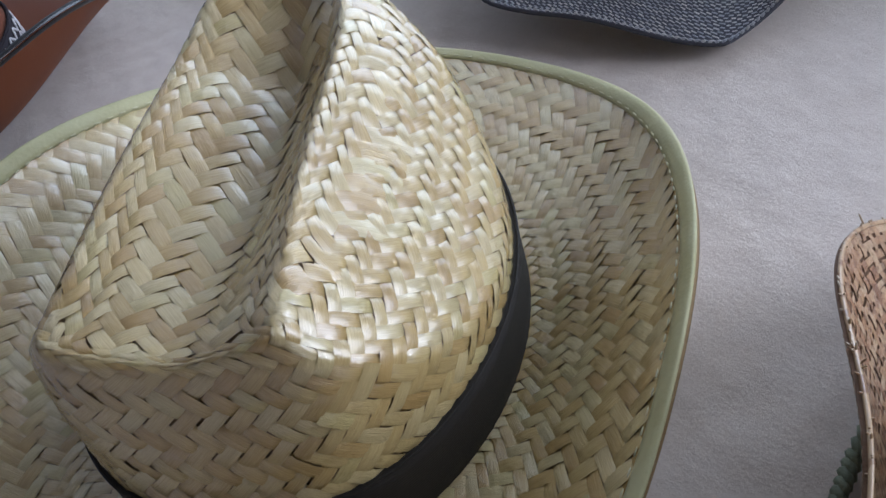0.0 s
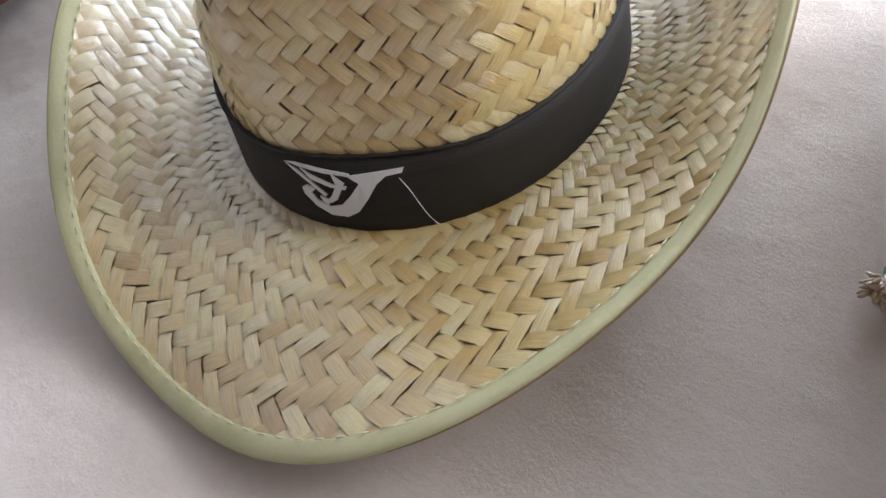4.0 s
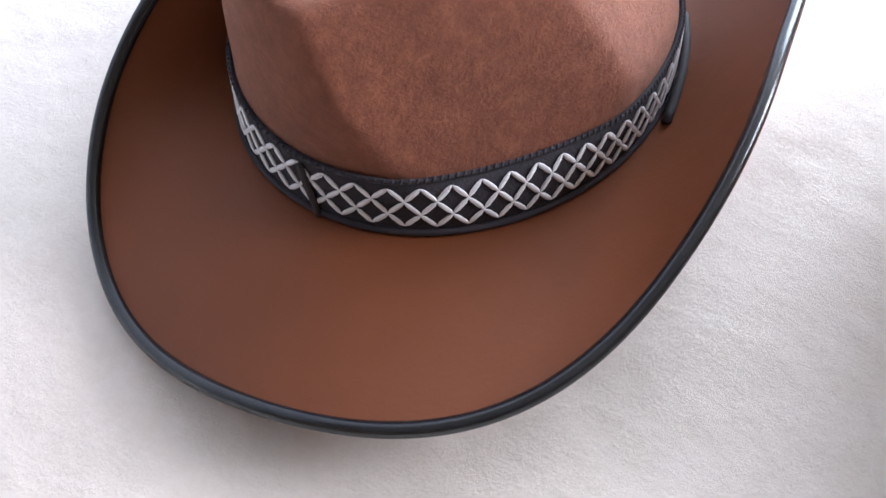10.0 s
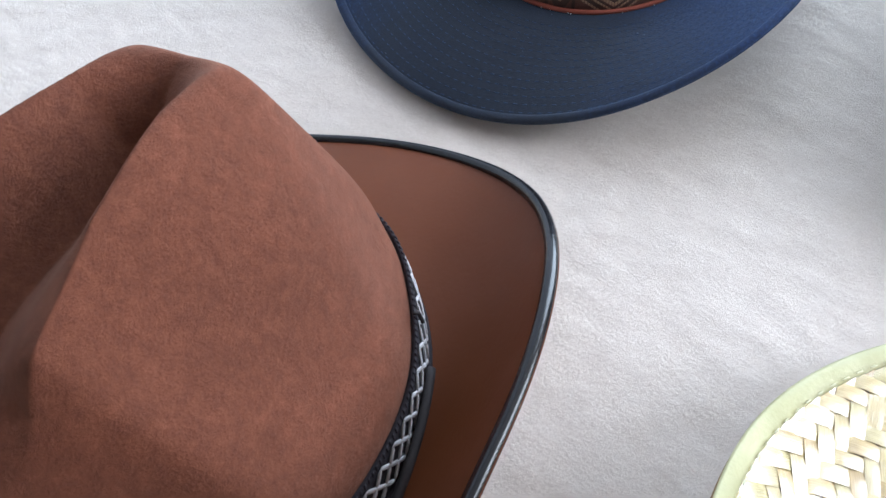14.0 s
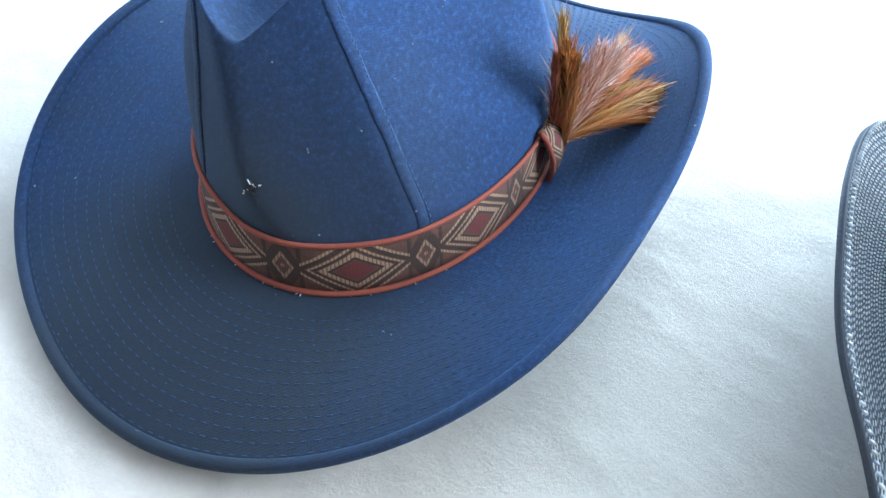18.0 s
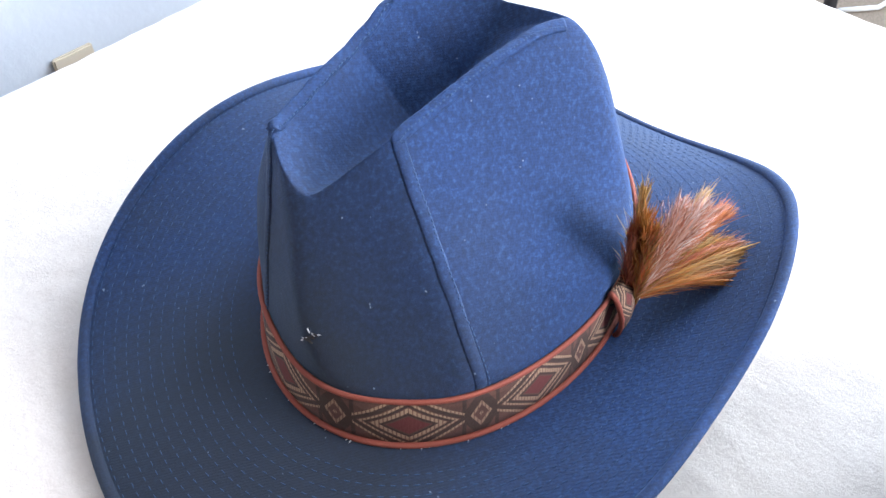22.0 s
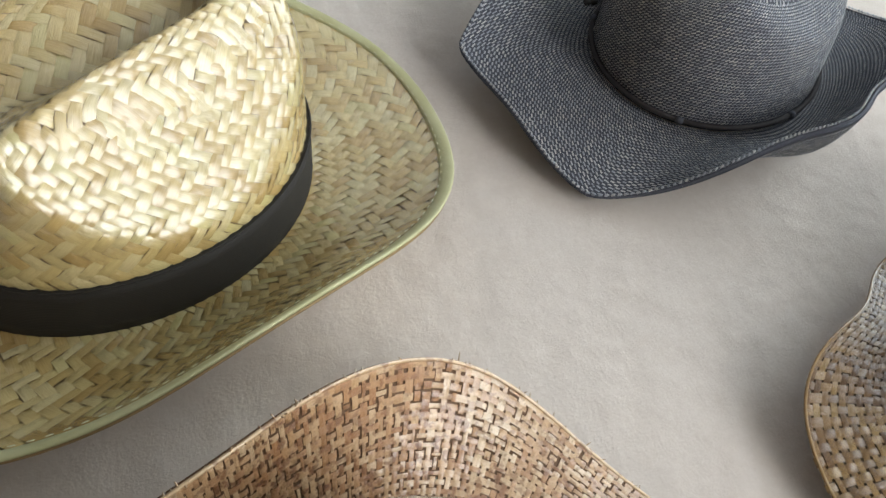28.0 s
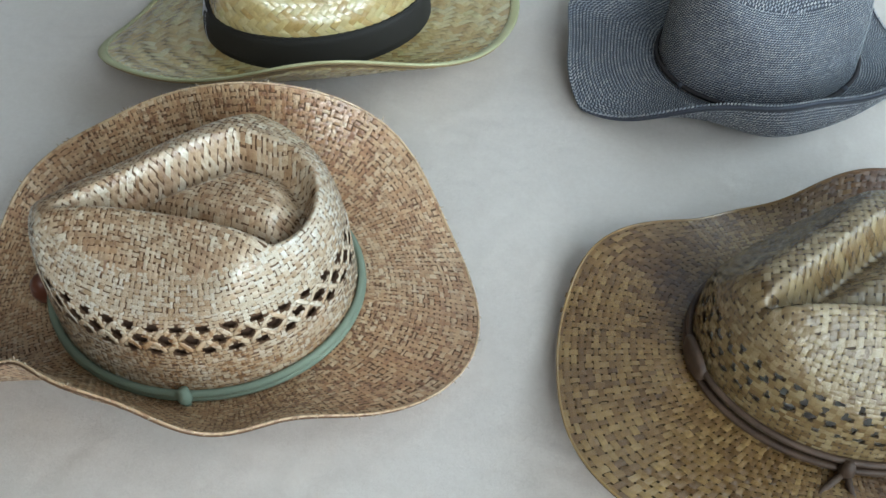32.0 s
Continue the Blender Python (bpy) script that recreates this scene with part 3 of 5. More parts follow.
def weave(hat, fn, out, s_len, radius, w, s0, s1, pattern, shape=(0.94, 0.92, 1.0), jitter=0.06, skip=None, seed=1, lift=0.0):
    """Places for the visible floats of a woven zone. Returns centres, the two half axes and the normal, each scaled to the piece."""
    rng = np.random.default_rng(seed)
    if pattern == "twill":
        per = 2 * math.sqrt(2) * w
        reps = max(4, round(2 * np.pi * radius / per))
        R = reps * per / (2 * np.pi)
        k = int(2 * reps + 2 * int((s1 - s0) * s_len / (w * math.sqrt(2)) + 3) + 8)
        M, Nn = np.meshgrid(np.arange(-k, k), np.arange(-k, k), indexing="ij")
        M, Nn = M.ravel(), Nn.ravel()
        # floats along the first strip: two cells from each start
        A = (M - Nn) % 4 == 0
        B = (M - Nn) % 4 == 3
        al = np.r_[M[A] + 1.0, M[B] + 0.5]
        be = np.r_[Nn[A] + 0.5, Nn[B] + 1.0]
        kind = np.r_[np.zeros(A.sum()), np.ones(B.sum())]
        xx, yy = (al + be) * w / math.sqrt(2), (al - be) * w / math.sqrt(2)
        c45 = 1 / math.sqrt(2)
        d1 = np.where(kind[:, None] == 0, [[c45, c45]], [[c45, -c45]])
        d2 = np.where(kind[:, None] == 0, [[c45, -c45]], [[c45, c45]])
        half = np.array([w, w])
    else:
        # rows and columns that pass over and under each other
        lx, ly = pattern
        reps = 2 * max(4, round(2 * np.pi * radius / lx / 2))
        R = reps * lx / (2 * np.pi)
        nr = int((s1 - s0) * s_len / ly) + 1
        I, J = np.meshgrid(np.arange(reps), np.arange(nr), indexing="ij")
        I, J = I.ravel(), J.ravel()
        over = (I + J) % 2 == 0
        xx, yy = (I + (0.317 * J * J % 1.0 if w else 0.0)) * lx, (J + 0.5) * ly
        if w:
            d1 = np.tile([[math.cos(0.5), math.sin(0.5)]], (len(I), 1))
            d2 = np.tile([[-math.sin(0.5), math.cos(0.5)]], (len(I), 1))
            half = np.array([lx * 0.62, ly * 0.95])
        else:
            d1 = np.where(over[:, None], [[1.0, 0]], [[0, 1.0]])
            d2 = np.where(over[:, None], [[0, 1.0]], [[1.0, 0]])
            half = None
            hl = np.where(over, lx, ly) * 0.72
            hw = np.where(over, ly, lx) * 1.0
    ok = (xx >= -1e-9) & (xx < 2 * np.pi * R - 1e-9) & (yy > 0) & (yy < (s1 - s0) * s_len)
    xx, yy, d1, d2 = xx[ok], yy[ok], d1[ok], d2[ok]
    th, s = xx / R, s0 + yy / s_len
    if half is not None:
        hl, hw = np.full(len(th), half[0]), np.full(len(th), half[1])
    else:
        hl, hw = hl[ok], hw[ok]
    if skip is not None:
        keep = ~skip(th, s)
        th, s, d1, d2, hl, hw = th[keep], s[keep], d1[keep], d2[keep], hl[keep], hw[keep]
    p, t1, t2, n = hat.frame_at(fn, th, s, out)
    e1 = t1 / R
    e2 = t2 / s_len
    j1, j2 = (1 + rng.normal(0, jitter, len(th))[:, None] for _ in range(2))
    A1 = (e1 * d1[:, :1] + e2 * d1[:, 1:]) * (hl * shape[0])[:, None] * j1
    A2 = (e1 * d2[:, :1] + e2 * d2[:, 1:]) * (hw * shape[1])[:, None] * j2
    for v, h_ in ((A1, hl * shape[0]), (A2, hw * shape[1])):
        v *= np.minimum(1, 2.0 * h_ / (np.linalg.norm(v, axis=1) + 1e-9))[:, None]
    tilt = rng.normal(0, 0.04, len(th))[:, None]
    A2 = A2 + n * tilt * np.linalg.norm(A2, axis=1, keepdims=True)
    nn = np.cross(A1, A2)
    nn /= np.linalg.norm(nn, axis=1, keepdims=True) + 1e-12
    nn *= np.sign((nn * n).sum(1, keepdims=True))
    A3 = nn * (np.linalg.norm(A2, axis=1, keepdims=True) * shape[2])
    p = p + n * (lift + rng.normal(0, 0.00012, len(th))[:, None])
    scale = np.array([[1 / R, 1 / s_len]])
    bend = fn, out, th, s, d1 * scale * (hl * shape[0])[:, None] * j1, d2 * scale * (hw * shape[1])[:, None] * j2, hw * shape[1] * shape[2], lift, tilt[:, 0] * hw
    return p, A1, A2, A3, bend


def weave_top(hat, w, pattern, reach, shape, jitter, seed):
    """The same weave laid straight across the crown's top."""
    size = 0.25
    per = 2 * math.sqrt(2) * w if pattern == "twill" else 2 * pattern[0]
    R = round(size / per) * per / (2 * np.pi)
    fn = lambda th, s: hat.top_point(th * R - size / 2, s - 0.12)
    skip = lambda th, s: hat.top(th * R - size / 2, s - 0.12)[2] > reach
    return weave(hat, fn, 1, 1.0, R, w, 0.0, 0.24, pattern, shape, jitter, skip, seed)


def lay(hat, name, joined, places, mat, single=0, pick=None, label="", coarse=False):
    """Lays woven floats: those that pick favours as parts of their own, the others joined."""
    p, a1, a2, a3, (fn, out, th, s, e1, e2, rise, lift, tilt) = places
    px, py, pz, pf, puv = (PATCH_X, PATCH_Y, PATCH_Z, PATCH_F, PATCH_UV)
    if coarse:
        keep = [0, 1, 2, 6, 7, 8, 12, 13, 14]
        px, py, pz, puv = px[keep], py[keep], pz[keep], puv[keep]
        pf = grid_faces(3, 3)[:, ::-1]
    flip = np.sign((np.cross(a1, a2) * a3).sum(1))
    a2 = a2 * flip[:, None]
    order = np.argsort(pick(p)) if pick is not None else np.arange(len(p))
    one, rest = order[:single], order[single:]
    if single:
        me = mesh_of(name, np.stack([px, py, pz], -1), pf, mat, puv)
        for i in one:
            ob = new(name, me)
            ob.parent = hat.root
            m = Matrix.Identity(4)
            for c, v in enumerate((a1[i], a2[i], a3[i], p[i])):
                for r in range(3):
                    m[r][c] = v[r]
            ob.matrix_basis = m
    e2 = e2 * flip[:, None]
    q = th[rest, None] + px[None] * e1[rest, :1] + py[None] * e2[rest, :1]
    v = s[rest, None] + px[None] * e1[rest, 1:] + py[None] * e2[rest, 1:]
    P, _, _, N = hat.frame_at(fn, q.ravel(), v.ravel(), out)
    up = lift + pz[None] * rise[rest, None] + py[None] * tilt[rest, None]
    V = (P + N * up.reshape(-1, 1)).reshape(len(rest), len(px), 3)
    V[..., 2] = np.maximum(V[..., 2], 0.002)
    F = (pf[None] + (np.arange(len(rest)) * len(px))[:, None, None]).reshape(-1, 4)
    me = mesh_of(joined, V.reshape(-1, 3), F, mat, np.tile(puv, (len(rest), 1)))
    return child(joined, me, hat.root, label, "stuff")


# ---- the room ----
def box(name, size, at, mat, parent=None, label="", bevel=0.004, rot=None):
    bm = bmesh.new()
    bmesh.ops.create_cube(bm, size=1)
    for v in bm.verts:
        v.co = Vector((v.co.x * size[0], v.co.y * size[1], v.co.z * size[2]))
    if bevel:
        bmesh.ops.bevel(bm, geom=bm.edges[:], offset=bevel, segments=2, affect="EDGES")
    me = bpy.data.meshes.new(name)
    bm.to_mesh(me)
    bm.free()
    me.materials.append(mat)
    ob = new(name, me)
    m = pose(*at) if rot is None else pose(*at, *rot)
    if parent is None:
        ob.matrix_world = BED @ m
    else:
        ob.parent = parent
        ob.matrix_basis = m
    if label:
        tagged(ob, label)
    return ob


FLOOR_Z, CEIL_Z = -0.55, 1.95
X0, X1, Y0, Y1 = -1.45, 3.0, -0.36, 2.45
tagged(box("floor", (X1 - X0 + 0.4, Y1 - Y0 + 0.4, 0.1), ((X0 + X1) / 2, (Y0 + Y1) / 2, FLOOR_Z - 0.05), M_CARPET, bevel=0), "beige short-pile carpet on the bedroom floor", kind="structure")
tagged(box("ceiling", (X1 - X0 + 0.4, Y1 - Y0 + 0.4, 0.1), ((X0 + X1) / 2, (Y0 + Y1) / 2, CEIL_Z + 0.05), M_CEILING, bevel=0), "plain white painted ceiling", kind="structure")
zc, zh = (FLOOR_Z + CEIL_Z) / 2, CEIL_Z - FLOOR_Z
tagged(box("wall_west", (X1 - X0, 0.12, zh), ((X0 + X1) / 2, Y0 - 0.06, zc), M_PLASTER, bevel=0), "plain pale blue-white painted wall", kind="structure")
tagged(box("wall_south", (0.12, Y1 - Y0 + 0.24, zh), (X1 + 0.06, (Y0 + Y1) / 2, zc), M_WARM_WALL, bevel=0), "plain tan painted wall", kind="structure")

def windowed_wall(name, at, lo, hi, o0, o1, z0, z1, label, window_label, window_name):
    """A wall in the plane x = 0 of the pose at, from lo to hi along y, built round an opening with a framed window."""
    wall = tagged(new(name), label, kind="structure")
    wall.matrix_world = BED @ at
    for sy, sz, cy, cz in ((o0 - lo, zh, (lo + o0) / 2, zc), (hi - o1, zh, (o1 + hi) / 2, zc), (o1 - o0, z0 - FLOOR_Z, (o0 + o1) / 2, (FLOOR_Z + z0) / 2), (o1 - o0, CEIL_Z - z1, (o0 + o1) / 2, (CEIL_Z + z1) / 2)):
        box("wall_panel", (0.12, sy, sz), (-0.06, cy, cz), M_WARM_WALL, wall, bevel=0)
    window = tagged(new(window_name), window_label, kind="structure")
    window.matrix_world = BED @ at
    mid, up = (o0 + o1) / 2, (z0 + z1) / 2
    for sy, sz, cy, cz in ((0.05, z1 - z0, o0 + 0.025, up), (0.05, z1 - z0, o1 - 0.025, up), (0.05, z1 - z0 - 0.1, mid, up), (o1 - o0 - 0.1, 0.05, mid, z0 + 0.025), (o1 - o0 - 0.1, 0.05, mid, z1 - 0.025)):
        box("window_frame", (0.06, sy, sz), (-0.06, cy, cz), M_PAINT, window)
    for k in (0, 1):
        pane = box("pane", (0.006, (o1 - o0) / 2 - 0.08, z1 - z0 - 0.11), (-0.06, o0 + (o1 - o0) * (0.25 + 0.5 * k), up), M_GLASS, window, bevel=0)
        pane.visible_shadow = False
    box("window_sill", (0.14, o1 - o0 + 0.1, 0.03), (0.04, mid, z0 - 0.016), M_PAINT, window)


windowed_wall("wall_north", pose(X0, 0, 0), Y0, Y1, -0.26, 1.24, 0.08, 1.90, "painted wall round a wide window", "wide white-framed bedroom window", "window_1")
# the east opening is added to carry the side fill lamp
windowed_wall("wall_east", pose(0, Y1, 0, 0, 0, -90), X0, X1, -1.41, -0.11, 0.28, 1.84, "tan painted wall round the added side window", "unseen white-framed side window added for fill light", "side_fill_window")
tagged(box("baseboard", (X1 - X0, 0.015, 0.09), ((X0 + X1) / 2, Y0 + 0.0075, FLOOR_Z + 0.046), M_PAINT), "white painted baseboard along the wall", kind="structure")

# socket on the wall beside the bed
socket = tagged(new("wall_socket"), "ivory plastic wall socket plate near the bed", "socket")
socket.matrix_world = BED @ pose(0.280, Y0 + 0.001, -0.270, 0, 0, 0)
box("cover_plate", (0.050, 0.006, 0.090), (0, 0.003, 0), M_PLASTIC, socket, bevel=0.002)
for k in (-1, 1):
    box("outlet_face", (0.030, 0.003, 0.026), (0, 0.0072, 0.020 * k), M_PLASTIC, socket, bevel=0.0015)

# chair past the foot of the bed
chair = tagged(new("folding_chair"), "folding chair with black metal legs and brown seat", "chair")
chair.matrix_world = BED @ pose(-0.965, 0.249, FLOOR_Z, 0, 0, 25)
for sx in (-1, 1):
    for a, b_ in (((-0.19, 0.0), (0.19, 0.44)), ((0.19, 0.0), (-0.19, 0.44))):
        child("leg", tube_mesh("leg", [(a[0], 0.2 * sx, a[1] + 0.004), (b_[0], 0.2 * sx, b_[1])], 0.011, M_METAL), chair)
box("seat", (0.4, 0.38, 0.03), (0, 0, 0.45), M_SEAT, chair, bevel=0.012)
for sx in (-1, 1):
    child("back_post", tube_mesh("back_post", [(-0.19, 0.2 * sx, 0.44), (-0.27, 0.2 * sx, 0.8)], 0.011, M_METAL), chair)
box("backrest", (0.025, 0.42, 0.16), (-0.26, 0, 0.74), M_SEAT, chair, bevel=0.01, rot=(0, -12, 0))

cable = new("white_cable", tube_mesh("white_cable", [(-0.935, 0.085, FLOOR_Z + 0.006), (-0.995, 0.135, FLOOR_Z + 0.006), (-1.023, 0.139, FLOOR_Z + 0.006), (-1.273, 0.259, FLOOR_Z + 0.006)], 0.005, M_PAINT))
cable.matrix_world = BED
tagged(cable, "white cable lying on the carpet", "cable")

# ---- the bed and its blanket ----
bed = tagged(new("bed"), "bed made up under a cream fleece blanket", "bed")
bed.matrix_world = BED
BL, BW = 1.95, 1.95
box("mattress", (BL - 0.06, BW - 0.06, 0.22), (BL / 2, BW / 2, -0.135), M_PAINT, bed, bevel=0.05)
box("bed_base", (BL - 0.1, BW - 0.1, 0.22), (BL / 2, BW / 2, -0.36), M_SEAT, bed, bevel=0.01)
for lx in (0.12, BL - 0.12):
    for ly in (0.12, BW - 0.12):
        box("foot", (0.05, 0.05, 0.079), (lx, ly, -0.51), M_SEAT, bed, bevel=0.004)


def blanket_mesh():
    n, m = 430, 470
    x, y = np.meshgrid(np.linspace(-0.17, BL + 0.13, n), np.linspace(-0.17, BW + 0.13, m), indexing="ij")
    z = np.zeros_like(x)
    # over each edge the cloth bends down in a rounded fold
    X, Y = x.copy(), y.copy()
    r = 0.045
    for arr, lim, sign in ((X, -0.03, -1), (X, BL, 1), (Y, -0.028, -1), (Y, BW, 1)):
        d = (arr - lim) * sign + r
        over = d > 0
        ang = np.minimum(d / r, np.pi / 2)
        arr[over] = (lim + sign * (-r + r * np.sin(ang)))[over]
        drop = r * (1 - np.cos(ang)) + np.maximum(d - r * np.pi / 2, 0)
        z -= np.where(over, drop, 0)
    rng = np.random.default_rng(5)
    soft = np.zeros_like(x)
    for _ in range(26):
        f = rng.uniform(3, 16)
        a = rng.uniform(0, 6.28)
        soft += np.sin((x * np.cos(a) + y * np.sin(a)) * f + rng.uniform(0, 6.28)) * 0.0045 / f ** 0.9
    tuft = np.zeros_like(x)
    for _ in range(40):
        f = rng.uniform(150, 420)
        a = rng.uniform(0, 6.28)
        tuft += np.sin((x * np.cos(a) + y * np.sin(a)) * f + 2.2 * np.sin(x * 31 + a * 3) + 2.2 * np.sin(y * 27 + a)) * rng.uniform(0.3, 1)
    z = z + np.minimum(soft, 0.0) - 0.0008 + np.clip(tuft / 6, -1, 0.9) * 0.0005 - 0.0005
    return mesh_of("blanket", np.stack([X, Y, z], -1).reshape(-1, 3), grid_faces(n, m), M_FLEECE)


blanket = tagged(new("fleece_blanket", blanket_mesh()), "cream fleece blanket spread flat over the bed", "blanket")
blanket.matrix_world = BED


# ---- crown shapes ----
def cut(p, q, r, soft=0.004):
    """A plane through three points that trims the crown; its outside faces away from the crown's middle."""
    p, q, r = (np.array(v, float) for v in (p, q, r))
    n = np.cross(q - p, r - p)
    n /= np.linalg.norm(n)
    if np.dot(n, p - np.array([0, 0, 0.05])) < 0:
        n = -n
    return n, float(np.dot(n, p)), soft


def shaped(z0, cuts, crease=None, hollow=None, wobble=0.0, seat=(0.0, 0.0, 0.0), valley=None):
    """Trims the block by planes, softly; crease: (x, centre, left half, right half, depth) stations along a groove; hollow: a drop-shaped pit;
    seat: where the shaping block sat on the hat's foot, and its turn; valley: (x, centre, floor, left slope, right slope) stations of a creased V."""
    ca, sa = math.cos(seat[2]), math.sin(seat[2])

    def f(x, y, z, X, Y, h):
        z = z + z0
        x, y = ca * (x - seat[0]) + sa * (y - seat[1]), ca * (y - seat[1]) - sa * (x - seat[0])
        top = smooth01(0.55, 0.9, h)
        for n, d0, soft in cuts:
            d = x * n[0] + y * n[1] + z * n[2] - d0
            m = 0.5 * (d + np.sqrt(d * d + soft * soft)) * smooth01(0.0, 0.3, h)
            x, y, z = x - n[0] * m, y - n[1] * m, z - n[2] * m
        if crease is not None:
            s = np.array(crease)
            at = lambda k: np.interp(x, s[:, 0], s[:, k])
            v = y - at(1)
            v = np.where(v > 0, v / at(2), -v / at(3))
            z = z - at(4) * np.clip(1 - np.abs(v) ** 1.25, 0, 1) * top
        if valley is not None:
            s = np.array(valley)
            c, low, left, right = (np.interp(x, s[:, 0], s[:, k]) for k in (1, 2, 3, 4))
            v = y - c
            d = z - low - (np.sqrt(v * v + 0.003**2) - 0.003) * np.where(v > 0, left, right)
            z = z - 0.5 * (d + np.sqrt(d * d + 0.0016**2)) * smooth01(0.3, 0.5, h)
        if hollow is not None:
            (x1, y1), (x2, y2), low, (cx, cy, cr), depth, lump = hollow
            ln = math.hypot(x2 - x1, y2 - y1)
            far = ((y1 - y) * (x2 - x1) - (x1 - x) * (y2 - y1)) / ln
            d = np.minimum(far, y - low)
            d = np.minimum(d, cr - np.hypot(np.maximum(x - cx, 0), y - cy))
            pit = smooth01(0.0, 0.015, d) * smooth01(0.75, 0.93, h)
            z = z - depth * pit + lump * smooth01(0.012, 0.030, d) * pit
        if wobble:
            z = z + wobble * np.sin(x * 61 + y * 37) * top
            y = y + wobble * np.sin(z * 70 + x * 45) * smooth01(0.2, 0.5, h)
        x, y = ca * x - sa * y + seat[0], sa * x + ca * y + seat[1]
        return x, y, z - z0

    return f


def stitch_mesh(name, mat):
    """One short thread: a spindle along x, one unit long."""
    a = np.linspace(0, 2 * np.pi, 6, endpoint=False)
    xs = np.array([-0.5, -0.25, 0.25, 0.5])
    rr = np.array([0.35, 1, 1, 0.35])
    V = np.stack([np.repeat(xs, 6), np.outer(rr, np.cos(a)).ravel() * 0.5, np.outer(rr, np.sin(a)).ravel() * 0.5], -1)
    return mesh_of(name, V, grid_faces(4, 6, True).tolist() + [[5, 4, 3, 2, 1, 0], [18, 19, 20, 21, 22, 23]], mat)


def threads(hat, name, P, Q, N, thick, flat, mat, single=True, label=""):
    """Threads from P to Q lying on a surface with normals N."""
    P, Q, N = (np.asarray(v, float) for v in (P, Q, N))
    X = Q - P
    Y = np.cross(N, X)
    Y = Y / (np.linalg.norm(Y, axis=1, keepdims=True) + 1e-12) * thick
    Z = np.cross(X, Y)
    Z = Z / (np.linalg.norm(Z, axis=1, keepdims=True) + 1e-12) * thick * flat
    C = (P + Q) / 2
    me = stitch_mesh(name, mat)
    if single:
        for i in range(len(C)):
            ob = new(name, me)
            ob.parent = hat.root
            m = Matrix.Identity(4)
            for c, v in enumerate((X[i], Y[i], Z[i], C[i])):
                for r in range(3):
                    m[r][c] = v[r]
            ob.matrix_basis = m
        return None
    base = np.array([v.co[:] for v in me.vertices])
    V = C[:, None] + base[None, :, :1] * X[:, None] + base[None, :, 1:2] * Y[:, None] + base[None, :, 2:] * Z[:, None]
    faces = [list(p.vertices) for p in me.polygons]
    F = [[i + k * len(base) for i in f] for k in range(len(C)) for f in faces]
    bpy.data.meshes.remove(me)
    return child(name, mesh_of(name, V.reshape(-1, 3), F, mat), hat.root, label, "stuff")


def along_brim(hat, u, n, duty, phase=0.0, th0=0.0, th1=2 * np.pi, lift=0.0004):
    """Ends and normals of n stitches in a row at u of the brim's width."""
    a = th0 + (np.arange(n) + phase) * (th1 - th0) / n
    b_ = a + duty * (th1 - th0) / n
    pa, _, _, na = hat.frame_at(hat.brim, a, np.full(n, u), -1)
    pb, _, _, nb = hat.frame_at(hat.brim, b_, np.full(n, u), -1)
    return pa + na * lift, pb + nb * lift, na


D2R = np.pi / 180

REACH = 0.86
wtop = lambda hat: float(np.interp(-REACH, -hat.tab[1], hat.tab[0]))

# ---- woven straw hat ----
straw = Hat("straw_hat", "natural woven straw western hat with black ribbon band", (-0.0478, 0.2569), 1.4309, 0.1071, 0.0890, 0.0274,
            [0.1793, -0.0022, 0.0041, 0.0189, 0.0009, -0.0021, -0.0018, 0.0003, 0.0018, -0.0004, -0.0005, 0.0004, 0.001, -0.0001, -0.0003, 0.0007, 0.0002],
            [0.0493, 0.005, -0.0046, -0.0281, 0.0115, -0.0016, -0.0064, 0.0033, 0.0023, 0.0002, -0.0017, -0.0006, 0.0007],
            0.1390, 4.8, 0.05, shaped(0.0274, [cut((0.0, 0.0, 0.1525), (0.05, 0.0, 0.1535), (0.0, 0.05, 0.1525), 0.003), cut((0.040, -0.036, 0.149), (-0.080, -0.036, 0.134), (-0.080, -0.056, 0.109), 0.003), cut((-0.042, 0.038, 0.1375), (0.0618, 0.020, 0.150), (0, 0.078, 0.090), 0.003),
                                      cut((-0.055, -0.04, 0.149), (-0.055, 0.04, 0.149), (-0.088, 0.0, 0.134), 0.003), cut((-0.106, 0.0, 0.050), (-0.105, 0.04, 0.050), (-0.0872, 0.0, 0.126), 0.008), cut((0.092, 0, 0.150), (0.092, 0.03, 0.150), (0.110, 0, 0.122), 0.003)],
                                     None, wobble=0.0007, seat=(0.0040, 0.0044, 0.1414),
                                     valley=((-0.100, 0.002, 0.1215, 0.12, 0.30), (-0.088, 0.0, 0.1215, 0.12, 0.32), (-0.045, -0.006, 0.118, 0.38, 0.75), (0.0, -0.012, 0.116, 0.53, 1.3), (0.045, -0.012, 0.119, 0.6, 1.1), (0.068, -0.010, 0.134, 0.5, 0.6), (0.085, -0.008, 0.151, 0.3, 0.3), (0.12, 0.0, 0.20, 0.3, 0.3))), 1.7)
straw.shell("brim", straw.brim, -1, 0.0, 1.0, 24, 180, M_STRAW_BASE, 0.0012, 0.0013)
straw.shell("crown", straw.crown, 1, 0.0, 0.999, 60, 180, M_STRAW_BASE, 0.0012, 0.0013)
near = lambda p: np.hypot(p[:, 0] + 0.15, p[:, 1] - 0.01) + (np.hypot(p[:, 0], p[:, 1]) > 0.172)
